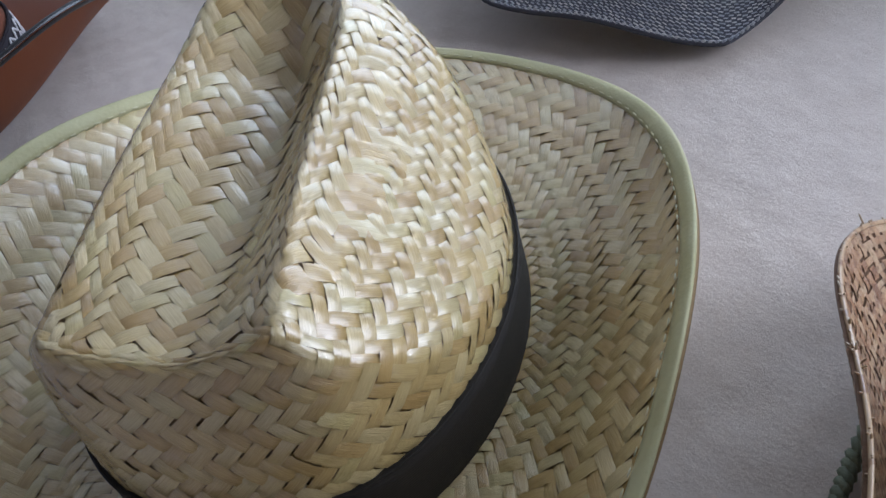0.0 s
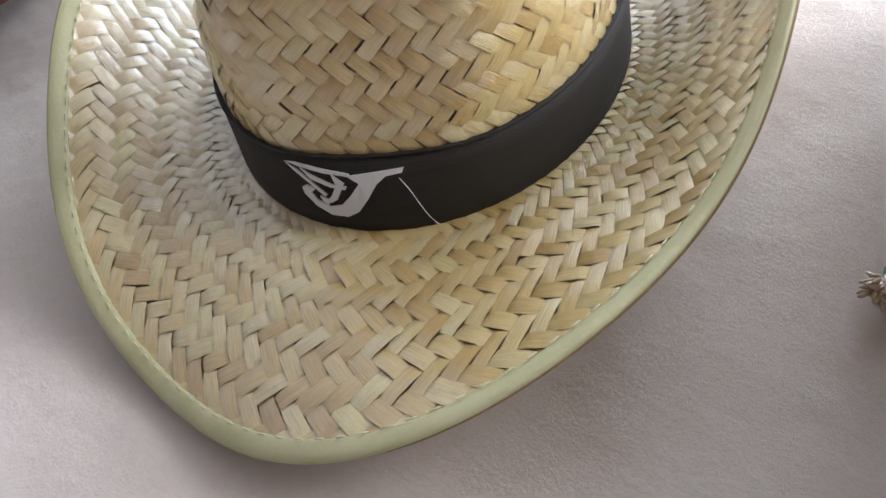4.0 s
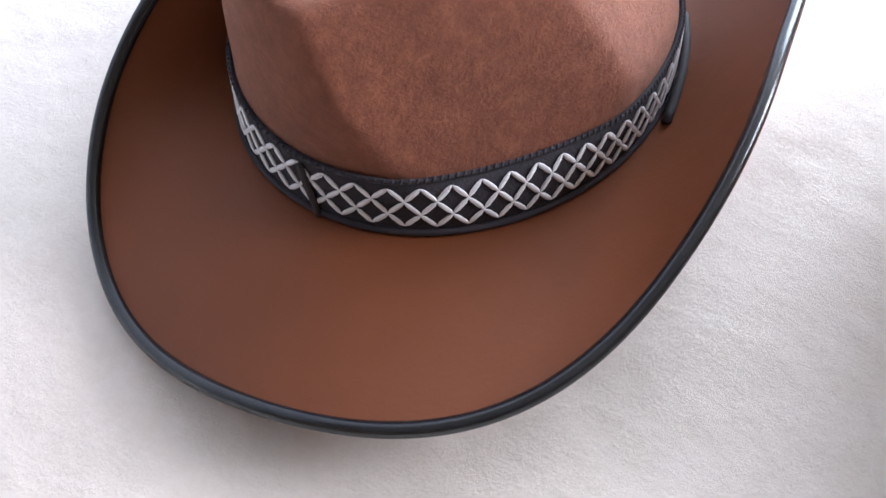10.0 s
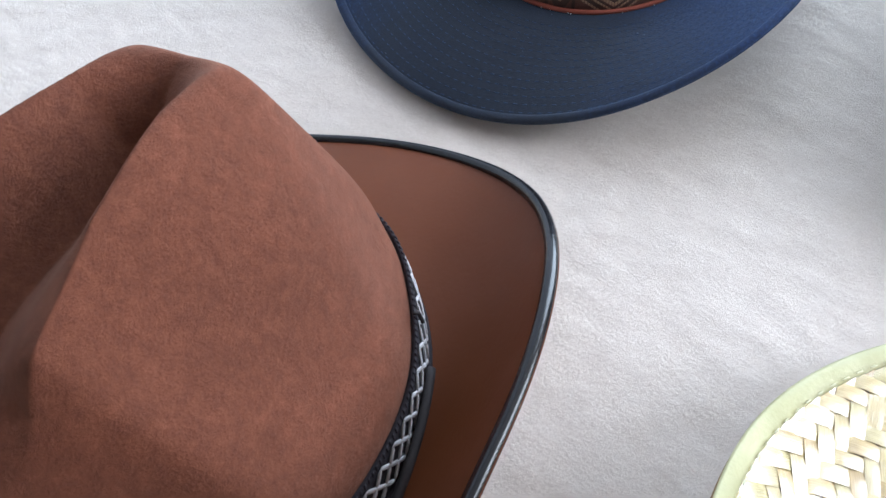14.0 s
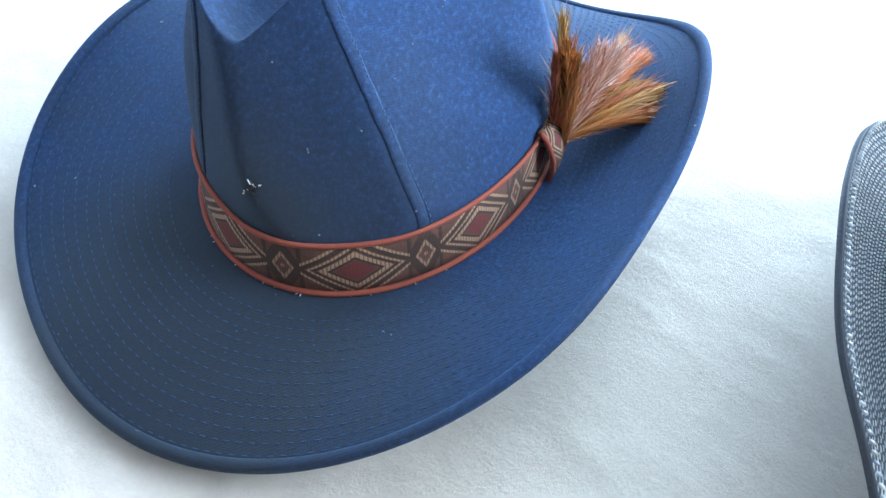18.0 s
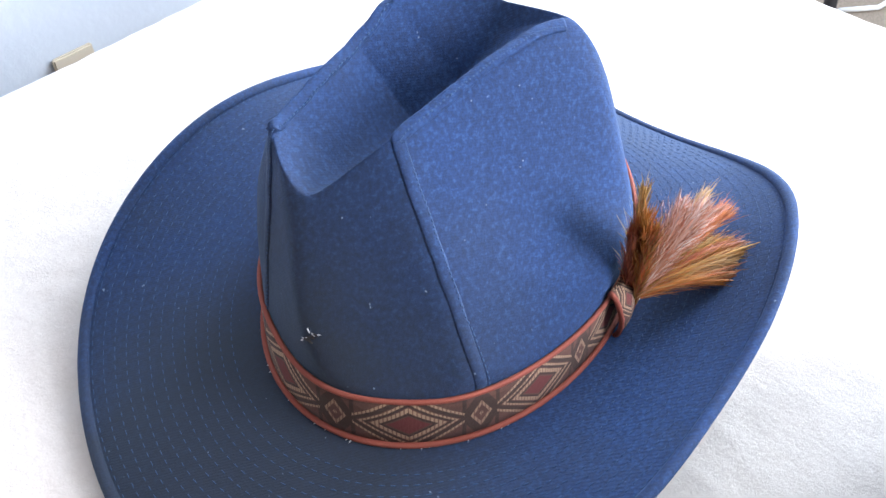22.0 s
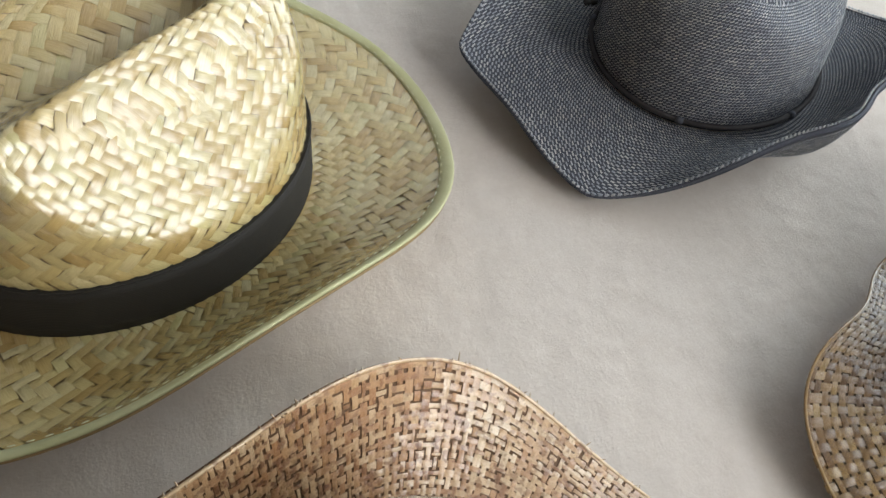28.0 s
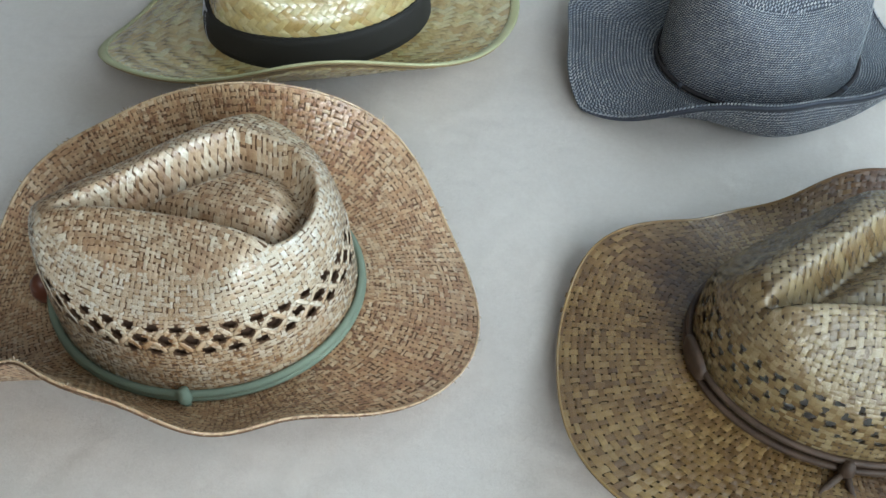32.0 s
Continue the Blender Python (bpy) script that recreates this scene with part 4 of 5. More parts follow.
lay(straw, "straw_strip", "brim_weave", weave(straw, lambda th, u: straw.brim(th, np.minimum(u, 0.984)), -1, 0.078, 0.142, 0.0058, 0.0, 0.985, "twill", (1.10, 1.0, 0.9), seed=3), M_STRAW, 150, near)
lay(straw, "straw_strip", "underbrim_weave", weave(straw, lambda th, u: straw.brim(th, np.minimum(u, 0.955)), 1, 0.078, 0.142, 0.0058, 0.35, 0.95, "twill", (1.10, 1.0, 0.9), 0.06, None, 6, 0.0026), M_STRAW, coarse=True)
near = lambda p: np.hypot(p[:, 0] + 0.085, p[:, 2] - 0.075)
lay(straw, "straw_strip", "crown_weave", weave(straw, straw.crown, 1, straw.arc_len, 0.088, 0.0057, 0.12, wtop(straw), "twill", (1.10, 1.0, 0.9), seed=4), M_STRAW, 150, near)
lay(straw, "straw_strip", "tip_weave", weave_top(straw, 0.0060, "twill", REACH + 0.05, (1.10, 1.0, 0.9), 0.06, 5), M_STRAW)
straw.edge_tube("edge_binding", 0.0045, M_BIND, 0.34, 0.028, "pale greenish cloth binding")
a, b_, nn = along_brim(straw, 0.936, 150, 0.5, lift=0.0018)
threads(straw, "binding_stitch", a, b_, nn, 0.0008, 0.7, M_PALE_THREAD, False)
straw.ribbon("hat_band", -0.001, 0.0335, 0.0022, M_RIBBON, label="plain black ribbon")
straw.ring("band_edge", 0.0333, 0.0022, 0.0007, M_RIBBON, sides=6)


def on_band(hat, s, z, lift):
    """From metres along the band and up it to the hat's frame."""
    th = s
    p, _, _, n = hat.frame_at(lambda a_, q: hat.side(a_, q), np.asarray(th, float), np.asarray(z, float), 1)
    return p + n * lift


def band_shape(hat, name, outline, th0, th1, z0, z1, lift, mat, thick=0.0006):
    """A flat figure printed on the band; its outline runs from 0 to 1 both ways."""
    o = np.array(outline, float)
    P = on_band(hat, th0 + (th1 - th0) * o[:, 0], z0 + (z1 - z0) * o[:, 1], lift)
    Q = on_band(hat, th0 + (th1 - th0) * o[:, 0], z0 + (z1 - z0) * o[:, 1], lift - thick)
    bm = bmesh.new()
    top = [bm.verts.new(v) for v in P]
    low = [bm.verts.new(v) for v in Q]
    n = len(top)
    f = bm.faces.new(top)
    for i in range(n):
        bm.faces.new((top[i], low[i], low[(i + 1) % n], top[(i + 1) % n]))
    bmesh.ops.triangulate(bm, faces=[f])
    bmesh.ops.recalc_face_normals(bm, faces=bm.faces[:])
    ob = part(name, bm, mat, hat.root)
    for q in ob.data.polygons:
        q.use_smooth = False
    return ob


LT0, LT1, LZ0, LZ1 = 164.7 * D2R, 191 * D2R, 0.0072, 0.0295
band_shape(straw, "band_emblem", [(0.53, 0.82), (0.75, 0.88), (0.99, 0.93), (0.97, 0.84), (0.84, 0.80), (0.76, 0.66), (0.67, 0.38), (0.58, 0.14), (0.48, 0.02), (0.34, 0.02), (0.22, 0.16), (0.13, 0.38), (0.12, 0.52), (0.17, 0.58), (0.25, 0.54), (0.20, 0.44), (0.24, 0.30), (0.35, 0.20), (0.45, 0.26), (0.54, 0.46), (0.62, 0.68)], LT0, LT1, LZ0, LZ1, 0.0030, M_WHITE)
for q in ([(0.0, 1.0), (0.12, 0.86), (0.34, 0.44), (0.32, 0.40), (0.08, 0.84)], [(0.02, 1.0), (0.10, 1.02), (0.34, 0.94), (0.55, 0.86), (0.56, 0.80), (0.34, 0.86), (0.14, 0.94)],
          [(0.14, 0.92), (0.24, 0.80), (0.40, 0.66), (0.52, 0.62), (0.50, 0.56), (0.38, 0.60), (0.22, 0.72)], [(0.40, 0.86), (0.50, 0.68), (0.42, 0.36), (0.36, 0.28), (0.33, 0.32), (0.38, 0.44), (0.43, 0.64)], [(0.27, 0.40), (0.36, 0.34), (0.33, 0.22), (0.29, 0.30)]):
    band_shape(straw, "emblem_stroke", q, LT0, LT1, LZ0, LZ1, 0.0030, M_WHITE)
ths = np.linspace(189.5 * D2R, 195.5 * D2R, 9)
loose = on_band(straw, ths, np.linspace(0.0240, 0.001, 9) + 0.0012 * np.sin(np.linspace(0, 6, 9)), 0.0032)
child("loose_thread", tube_mesh("loose_thread", loose, 0.00016, M_THREAD, sides=5), straw.root, "thin loose white thread")

# ---- brown felt hat ----
brown = Hat("brown_felt_hat", "brown felt western hat with smooth leatherette brim", (-0.3764, 0.4270), 0.9992, 0.1108, 0.0908, 0.0310,
            [0.155, -0.0013, -0.0118, 0.0358, 0.014, -0.0108, 0.0038, -0.0055, -0.0111, 0.0081, -0.0038, 0.0011, 0.0028, -0.0005, 0.0003, 0.0003, -0.0003, -0.0001, 0.0005],
            [0.0518, 0.0018, -0.0043, -0.036, -0.0168, 0.0083, -0.0108, 0.0016, 0.0101, -0.0077, -0.001],
            0.1329, 5.0, 0.03, shaped(0.0310, [cut((-0.01, -0.010, 0.161), (0.06, 0.001, 0.163), (0, -0.084, 0.067), 0.004), cut((0, 0.050, 0.162), (0.05, 0.047, 0.162), (0, 0.088, 0.075), 0.005),
                                      cut((-0.052, -0.030, 0.124), (-0.021, -0.084, 0.068), (-0.099, -0.035, 0.057), 0.003), cut((-0.040, 0, 0.159), (-0.040, 0.05, 0.159), (-0.094, 0, 0.126), 0.008),
                                      cut((0.076, 0.0, 0.160), (0.072, 0.04, 0.160), (0.110, 0, 0.060), 0.006), cut((0.079, -0.004, 0.150), (0.080, -0.026, 0.110), (0.070, -0.053, 0.078), 0.006)],
                                     [(-0.11, 0.012, 0.042, 0.042, 0.004), (-0.084, 0.012, 0.042, 0.036, 0.019), (-0.05, 0.012, 0.038, 0.038, 0.035), (0.0, 0.018, 0.030, 0.026, 0.036), (0.04, 0.024, 0.024, 0.022, 0.034), (0.062, 0.025, 0.022, 0.020, 0.012), (0.076, 0.025, 0.02, 0.02, 0.0)], wobble=0.0009, seat=(-0.0010, -0.0033, -0.0160)), 1.9)
brown.shell("brim", brown.brim, -1, 0.0, 1.0, 30, 240, M_LEATHER, 0.0022, 0.0)
brown.shell("crown", brown.crown, 1, 0.0, 0.999, 110, 240, M_FELT, 0.002, 0.0)
brown.edge_tube("edge_piping", 0.0030, M_PIPING, 0.95, 0.022, "glossy black edge piping")
brown.ribbon("hat_band", 0.001, 0.0275, 0.0016, M_TRIM, label="black woven trim")
brown.ring("band_edge", 0.0275, 0.0016, 0.0011, M_TRIM, sides=6)
brown.ring("band_edge", 0.0016, 0.0022, 0.0016, M_TRIM, sides=6)
NP = 57
zs = np.array([0.0245, 0.0180, 0.0112, 0.0048])
P, Q, N = [], [], []
for d in (-1, 1):
    for i in range(NP):
        for k in range(3):
            ta, tb = (i + d * k * 0.5) * 2 * np.pi / NP, (i + d * (k + 1) * 0.5) * 2 * np.pi / NP
            za, zb = zs[k] - 0.0002, zs[k + 1] + 0.0002
            pa = on_band(brown, ta + d * 0.001, za, 0.0022)
            pb = on_band(brown, tb - d * 0.001, zb, 0.0022)
            P.append(pa), Q.append(pb)
            N.append(np.array([math.cos((ta + tb) / 2) / brown.a, math.sin((ta + tb) / 2) / brown.b, 0]))
order = np.argsort(np.array(P)[:, 0] + 0.4 * np.array(P)[:, 1])
P, Q, N = (np.array(v)[order] for v in (P, Q, N))
threads(brown, "white_stitch", P[:290], Q[:290], N[:290], 0.0023, 0.6, M_THREAD)
threads(brown, "white_stitching", P[290:], Q[290:], N[290:], 0.0023, 0.6, M_THREAD, False)
# picot loops on the trim's upper edge
th = np.arange(220) * 2 * np.pi / 220
pa, pb = on_band(brown, th, np.full(220, 0.0270), 0.0026), on_band(brown, th + 0.012, np.full(220, 0.0292), 0.0022)
threads(brown, "picot_edge", pa, pb, np.stack([np.cos(th), np.sin(th), 0 * th], -1), 0.0013, 0.8, M_TRIM, False)
tie = [on_band(brown, -a_ * D2R, 0.012 - 0.0105 * ((a_ - 52) / 40) ** 2, 0.0045 + 0.004 * ((a_ - 52) / 44) ** 2) for a_ in np.linspace(52, 89, 14)]
child("hanging_tie", tube_mesh("hanging_tie", tie, 0.0021, M_CORD, sides=8), brown.root, "black cord end")
fray = [on_band(brown, a_ * D2R, z_, 0.004) for a_, z_ in ((-44, 0.024), (-43, 0.029), (-44.5, 0.033))]
child("frayed_end", tube_mesh("frayed_end", fray, 0.0009, M_CORD, sides=5), brown.root)
brk = [on_band(brown, 178 * D2R + 0.02 * k, 0.0245 - 0.0080 * k, 0.0032) for k in range(4)]
child("band_seam", tube_mesh("band_seam", brk, 0.0016, M_CORD, sides=6), brown.root, "knotted seam of the trim")

# ---- denim hat ----
denim = Hat("denim_hat", "faded blue denim western hat with patterned ribbon", (-0.1618, 0.7830), 1.1797, 0.1085, 0.0815, 0.0288,
            [0.1692, -0.0052, 0.0076, 0.0142, -0.0058, -0.0003, -0.0021, -0.0025, 0.0011, -0.001, -0.0005, -0.0, -0.0003, -0.0003, 0.0009],
            [0.0341, 0.0028, -0.0114, -0.0221, 0.0098, -0.0035, -0.001, -0.0007, 0.004, 0.0012, 0.0046],
            0.1310, 5.0, 0.04, shaped(0.0288, [cut((-0.045, 0.003, 0.149), (0.028, -0.028, 0.158), (0.02, -0.070, 0.100), 0.003), cut((-0.084, -0.043, 0.058), (-0.1035, 0.005, 0.058), (-0.069, 0.033, 0.132), 0.002),
                                      cut((-0.056, 0.051, 0.142), (0.03, 0.040, 0.153), (-0.02, 0.078, 0.075), 0.004), cut((-0.056, 0.051, 0.142), (-0.079, 0.021, 0.135), (-0.080, 0.05, 0.060), 0.005),
                                      cut((0.040, -0.044, 0.157), (0.063, -0.046, 0.120), (0.060, -0.068, 0.065), 0.006), cut((0.040, -0.046, 0.156), (0.052, 0.02, 0.156), (0.094, -0.03, 0.060), 0.005), cut((0.052, 0.0, 0.156), (0.050, 0.03, 0.156), (0.094, 0.0, 0.060), 0.006)],
                                     None, wobble=0.0006, seat=(-0.0066, -0.0012, 0.0444),
                                     valley=((-0.100, 0.030, 0.128, 0.85, 1.3), (-0.0695, 0.0265, 0.1265, 0.85, 1.3), (-0.045, 0.0235, 0.119, 1.0, 1.35), (0.0, 0.017, 0.115, 1.3, 1.35), (0.022, 0.008, 0.124, 1.1, 1.1), (0.040, 0.0, 0.140, 0.7, 0.5), (0.056, -0.002, 0.160, 0.5, 0.4), (0.1, 0.0, 0.25, 0.5, 0.5))), 1.7)
denim.shell("brim", denim.brim, -1, 0.0, 1.0, 30, 240, M_DENIM, 0.003, 0.0)
denim.shell("crown", denim.crown, 1, 0.0, 0.999, 170, 360, M_DENIM, 0.002, 0.0)
denim.edge_tube("brim_hem", 0.0030, M_DENIM, 0.75, 0.008)
A, B_, N = [], [], []
for i in range(13):
    u = 0.20 + 0.062 * i
    n = int(150 + 70 * u)
    a, b_, nn = along_brim(denim, u, n, 0.55, 0.37 * i, lift=0.0003)
    A.append(a), B_.append(b_), N.append(nn)
a, b_, nn = along_brim(denim, 0.975, 230, 0.6, lift=0.0004)
A.append(a), B_.append(b_), N.append(nn)
threads(denim, "brim_stitching", np.concatenate(A), np.concatenate(B_), np.concatenate(N), 0.00045, 0.6, M_DENIM_THREAD, False, "concentric rows of faded stitching")


def on_crown(hat, pts, lift):
    """Drops points (x, y) on the crown from above, or brings in (x, y, z) from outside, to the nearest place of its surface."""
    th, w = np.meshgrid(np.linspace(0, 2 * np.pi, 360, endpoint=False), np.linspace(0.03, 0.99, 260))
    p, _, _, n = hat.frame_at(hat.crown, th.ravel(), w.ravel(), 1)
    out, nn = [], []
    for q in pts:
        k = np.argmin(((p - np.asarray(q)) ** 2).sum(1))
        out.append(p[k]), nn.append(n[k])
    out, nn = np.array(out), np.array(nn)
    for _ in range(3):
        out[1:-1] = (out[:-2] + 2 * out[1:-1] + out[2:]) / 4
    return out + nn * lift, nn


# seams run from the band up the front corner and back along each ridge of the crown
for knots in (((-0.0775, -0.049, 0.058), (-0.0645, -0.0255, 0.100), (-0.0515, -0.004, 0.136), (-0.045, 0.004, 0.150), (-0.010, -0.005, 0.156), (0.020, -0.021, 0.157), (0.036, -0.032, 0.157)),
              ((-0.075, 0.052, 0.058), (-0.070, 0.053, 0.100), (-0.062, 0.052, 0.130), (-0.050, 0.050, 0.146), (-0.015, 0.045, 0.153), (0.030, 0.040, 0.154), (0.050, 0.034, 0.153))):
    kn = np.array(knots)
    s = np.linspace(0, len(kn) - 1, 110)
    line = np.stack([np.interp(s, np.arange(len(kn)), kn[:, i]) for i in range(3)], -1)
    line = line @ np.array(Matrix.Rotation(0.0444, 3, "Z")).T + np.array([-0.0066, -0.0012, 0])
    p, n = on_crown(denim, line, 0.0001)
    side_ = np.cross(np.gradient(p, axis=0), n)
    side_ /= np.linalg.norm(side_, axis=1)[:, None] + 1e-9
    p2, n2 = on_crown(denim, p + side_ * 0.0024, 0.0)
    child("crown_seam", tube_mesh("crown_seam", p2, 0.0028, M_DENIM, sides=10, flat=0.3, up=n2), denim.root, "raised felled seam")
    p2, n2 = on_crown(denim, p + side_ * 0.0048, 0.0008)
    threads(denim, "seam_stitching", p2[:-1], p2[:-1] + (p2[1:] - p2[:-1]) * 0.6, n2[:-1], 0.0007, 0.6, M_DENIM_THREAD, False)
denim.ribbon("hat_band", 0.0, 0.0285, 0.0014, M_JACQUARD, 11.0, "brown and tan woven ribbon")
denim.ring("ribbon_edge", 0.0280, 0.0012, 0.0012, M_RED, "rust-red braided edge")
denim.ring("ribbon_edge", 0.001, 0.0022, 0.0014, M_RED, "rust-red braided edge")
a0 = -92 * D2R
c0 = on_band(denim, a0, 0.014, 0.0035)
va, vb = np.meshgrid(np.linspace(-0.004, 0.0335, 15), np.linspace(-1, 1, 7), indexing="ij")
swell = np.sin(np.linspace(0, np.pi, 15))[:, None] ** 0.6
lean = np.linspace(0.03, -0.05, 15)[:, None]
pinch = 0.074 + 0.016 * np.cos(np.linspace(-1.3, 1.3, 15))[:, None]
lp = np.array([on_band(denim, a0 + float(q), max(float(z_), 3e-4), 0.0) for q, z_ in zip((vb * pinch + lean).ravel(), va.ravel())]).reshape(15, 7, 3)
lp[:, :, 2] += np.minimum(va, 0)
out_ = np.array([math.cos(a0) / denim.a, math.sin(a0) / denim.b, 0.0])
out_ /= np.linalg.norm(out_)
lp = lp + out_ * (0.0025 + 0.0062 * swell + 0.0010 * (1 - vb ** 2))[:, :, None]
wrap = np.concatenate([lp, lp - out_ * 0.0012])
faces = grid_faces(15, 7)
luv = np.stack([np.repeat(np.linspace(0.1, 1.3, 15), 7), np.tile(np.linspace(0, 1, 7), 15)], -1)
child("ribbon_loop", mesh_of("ribbon_loop", wrap.reshape(-1, 3), np.concatenate([faces, faces[:, ::-1] + 105]), M_JACQUARD, np.concatenate([luv, luv])), denim.root, "ribbon loop holding the feathers")
for k in (0, 6):
    child("loop_edge", tube_mesh("loop_edge", lp[:, k] - out_ * 0.0006, 0.0013, M_RED, sides=6), denim.root, "rust-red braided edge")


def feather_mesh(name, base, tip, sag, seed, splay, mat, per=8):
    """A soft hackle: fine barbs that leave a bent quill at a low angle."""
    rng = np.random.default_rng(seed)
    base, tip = np.array(base), np.array(tip)
    s = np.linspace(0, 1, 14)
    mid = (base + tip) / 2 + np.array([0.0, 0, sag])
    quill = (1 - s)[:, None] ** 2 * base + 2 * (s * (1 - s))[:, None] * mid + s[:, None] ** 2 * tip
    T = np.gradient(quill, axis=0)
    ln = np.linalg.norm(tip - base)
    T /= np.linalg.norm(T, axis=1)[:, None]
    V, F = [], []
    for i in range(0, 13):
        for rep in range(per):
            q = quill[i] + rng.normal(0, 0.0005, 3)
            side = rng.normal(0, 1, 3)
            side -= T[i] * np.dot(side, T[i])
            side /= np.linalg.norm(side) + 1e-9
            d = T[i] + side * rng.uniform(0.3, 1.0) * splay
            d /= np.linalg.norm(d)
            wd = min(rng.uniform(0.30, 0.50), 1.05 - s[i]) * ln
            o_ = np.cross(d, side) * 0.0003
            curl = rng.normal(0, 0.08 * wd * (0.5 + splay), 3)
            h_ = q + d * wd * 0.35 + curl * 0.2
            m_ = q + d * wd * 0.65 + curl * 0.6
            e_ = q + d * wd * 0.85 + T[i] * wd * 0.15 + curl * 1.5 - np.array([0, 0, 0.05 * wd])
            k = len(V)
            V += [q - o_, q + o_, h_ + o_, h_ - o_, m_ + o_ * 0.8, m_ - o_ * 0.8, e_]
            F += [[k, k + 1, k + 2, k + 3], [k + 3, k + 2, k + 4, k + 5], [k + 5, k + 4, k + 6]]
    return mesh_of(name, V, F, mat)


rng = np.random.default_rng(8)
fan = new("feather_tuft")
fan.parent = denim.root
start0 = c0 + np.array([0.007, -0.003, 0.002])
for i in range(46):
    start = start0 + rng.normal(0, 0.0014, 3)
    if i < 12:
        end = start + np.array([-0.020 + 0.011 * rng.random(), 0.001 - 0.006 * rng.random(), 0.066]) * rng.uniform(0.72, 1.12)
        sp, mt, pr = 0.20, M_FEATHER, 12
    elif i < 23:
        end = start + np.array([0.042, -0.006 - 0.016 * rng.random(), 0.026 + 0.010 * rng.random()]) * rng.uniform(0.6, 1.0)
        sp, mt, pr = 0.7, M_DOWN, 11
    else:
        g_ = (i - 23) / 22
        end = start + np.array([0.076 - 0.030 * g_, -0.010 - 0.046 * g_, 0.018 - 0.024 * g_]) * rng.uniform(0.62, 1.04) + rng.normal(0, 0.002, 3)
        sp, mt, pr = 0.24, M_FEATHER, 12
    end[2] = max(end[2], 0.043)
    end[1] = min(end[1], -0.076)
    child("feather", feather_mesh("feather", start, end, 0.007 + 0.004 * rng.random(), 40 + i, sp, mt, pr), fan)
tagged(fan, "tuft of rust and olive hackle feathers")
# small worn mark of pale threads on the front
marks = [((177.9, 0.0535), (176.3, 0.052)), ((176.5, 0.0517), (175.3, 0.0527)), ((174.9, 0.052), (174.1, 0.054)), ((175.1, 0.050), (173.5, 0.049)), ((173.3, 0.0485), (172.1, 0.047)), ((172.5, 0.0465), (171.5, 0.045))]
P = [on_band(denim, a_[0] * D2R, a_[1], 0.0006) for a_, _ in marks]
Q = [on_band(denim, q[0] * D2R, q[1], 0.0006) for _, q in marks]
dark = [on_band(denim, a_ * D2R, z_, 0.0007) for a_, z_ in ((175.9, 0.0527), (174.9, 0.0511), (173.7, 0.0497), (172.7, 0.0481), (174.3, 0.0483))]
threads(denim, "worn_hole", dark, [v + np.array([0.0, -0.0022, -0.0006]) for v in dark], np.tile([[-1.0, 0.1, 0]], (5, 1)), 0.0020, 0.3, M_CORD)
threads(denim, "worn_thread", P, Q, np.tile([[-1.0, 0.1, 0]], (len(P), 1)), 0.0008, 0.7, M_THREAD)
# frayed pale threads under the ribbon
P, Q = [], []
for i in range(46):
    a_ = rng.uniform(150, 240) * D2R
    p, _, _, n = denim.frame_at(denim.brim, np.array([a_]), np.array([0.03]), -1)
    p = p[0] + n[0] * 0.0006
    P.append(p), Q.append(p + np.array([math.cos(a_) * 0.001, math.sin(a_) * 0.001, 0.0]) + rng.normal(0, 0.0006, 3) * [1, 1, 0.3])
threads(denim, "frayed_threads", P, Q, np.tile([[0, 0, 1.0]], (len(P), 1)), 0.0005, 1, M_THREAD, False)

# ---- grey tweed hat ----
grey = Hat("grey_tweed_hat", "grey and black braided tweed hat with black cord", (0.1395, 0.6239), 1.5737, 0.0897, 0.0798, 0.0203,
            [0.1428, -0.0076, 0.0093, 0.012, -0.0101, -0.0008, 0.0018, -0.0027, -0.0008, -0.0015, 0.0, 0.0, 0.0004, -0.0016, -0.0011, -0.0003, -0.0004, 0.0001, 0.0008, -0.0, -0.001, 0.0, 0.0001, 0.0, 0.0001],
            [0.0463, 0.0068, 0.0045, -0.0265, 0.012, -0.0042, -0.0002, -0.0048, 0.0013, 0.0001, 0.004, -0.0003, -0.0018, 0.0009, 0.001, -0.0018, -0.0009],
            0.1102, 4.6, 0.05, shaped(0.0203, [cut((0, -0.024, 0.128), (0.05, -0.030, 0.128), (0, -0.080, 0.080), 0.006), cut((0, 0.034, 0.128), (0.05, 0.034, 0.128), (0, 0.080, 0.085), 0.006),
                                     cut((-0.045, 0, 0.127), (-0.045, 0.05, 0.127), (-0.082, 0, 0.112), 0.006), cut((0.07, 0, 0.124), (0.07, 0.05, 0.124), (0.096, 0, 0.06), 0.008)],
                                    [(-0.1, 0.006, 0.03, 0.03, 0.002), (-0.07, 0.006, 0.032, 0.030, 0.012), (-0.02, 0.005, 0.034, 0.030, 0.024), (0.04, 0.003, 0.034, 0.034, 0.022), (0.085, 0, 0.03, 0.03, 0.004)], seat=(0.0086, -0.0016, -0.0335)), 1.6,
           lambda th: 0.016 * np.exp(-(((np.mod(th, 2 * np.pi) - 4.45) / 0.65) ** 2)), corners=((2.356, 0.0136, 0.13), (3.176, 0.0143, 0.16)))
grey.shell("brim", grey.brim, -1, 0.0, 1.0, 26, 200, M_GREY_BASE, 0.002, 0.0004)
grey.shell("crown", grey.crown, 1, 0.0, 0.999, 70, 180, M_GREY_BASE, 0.002, 0.0004)
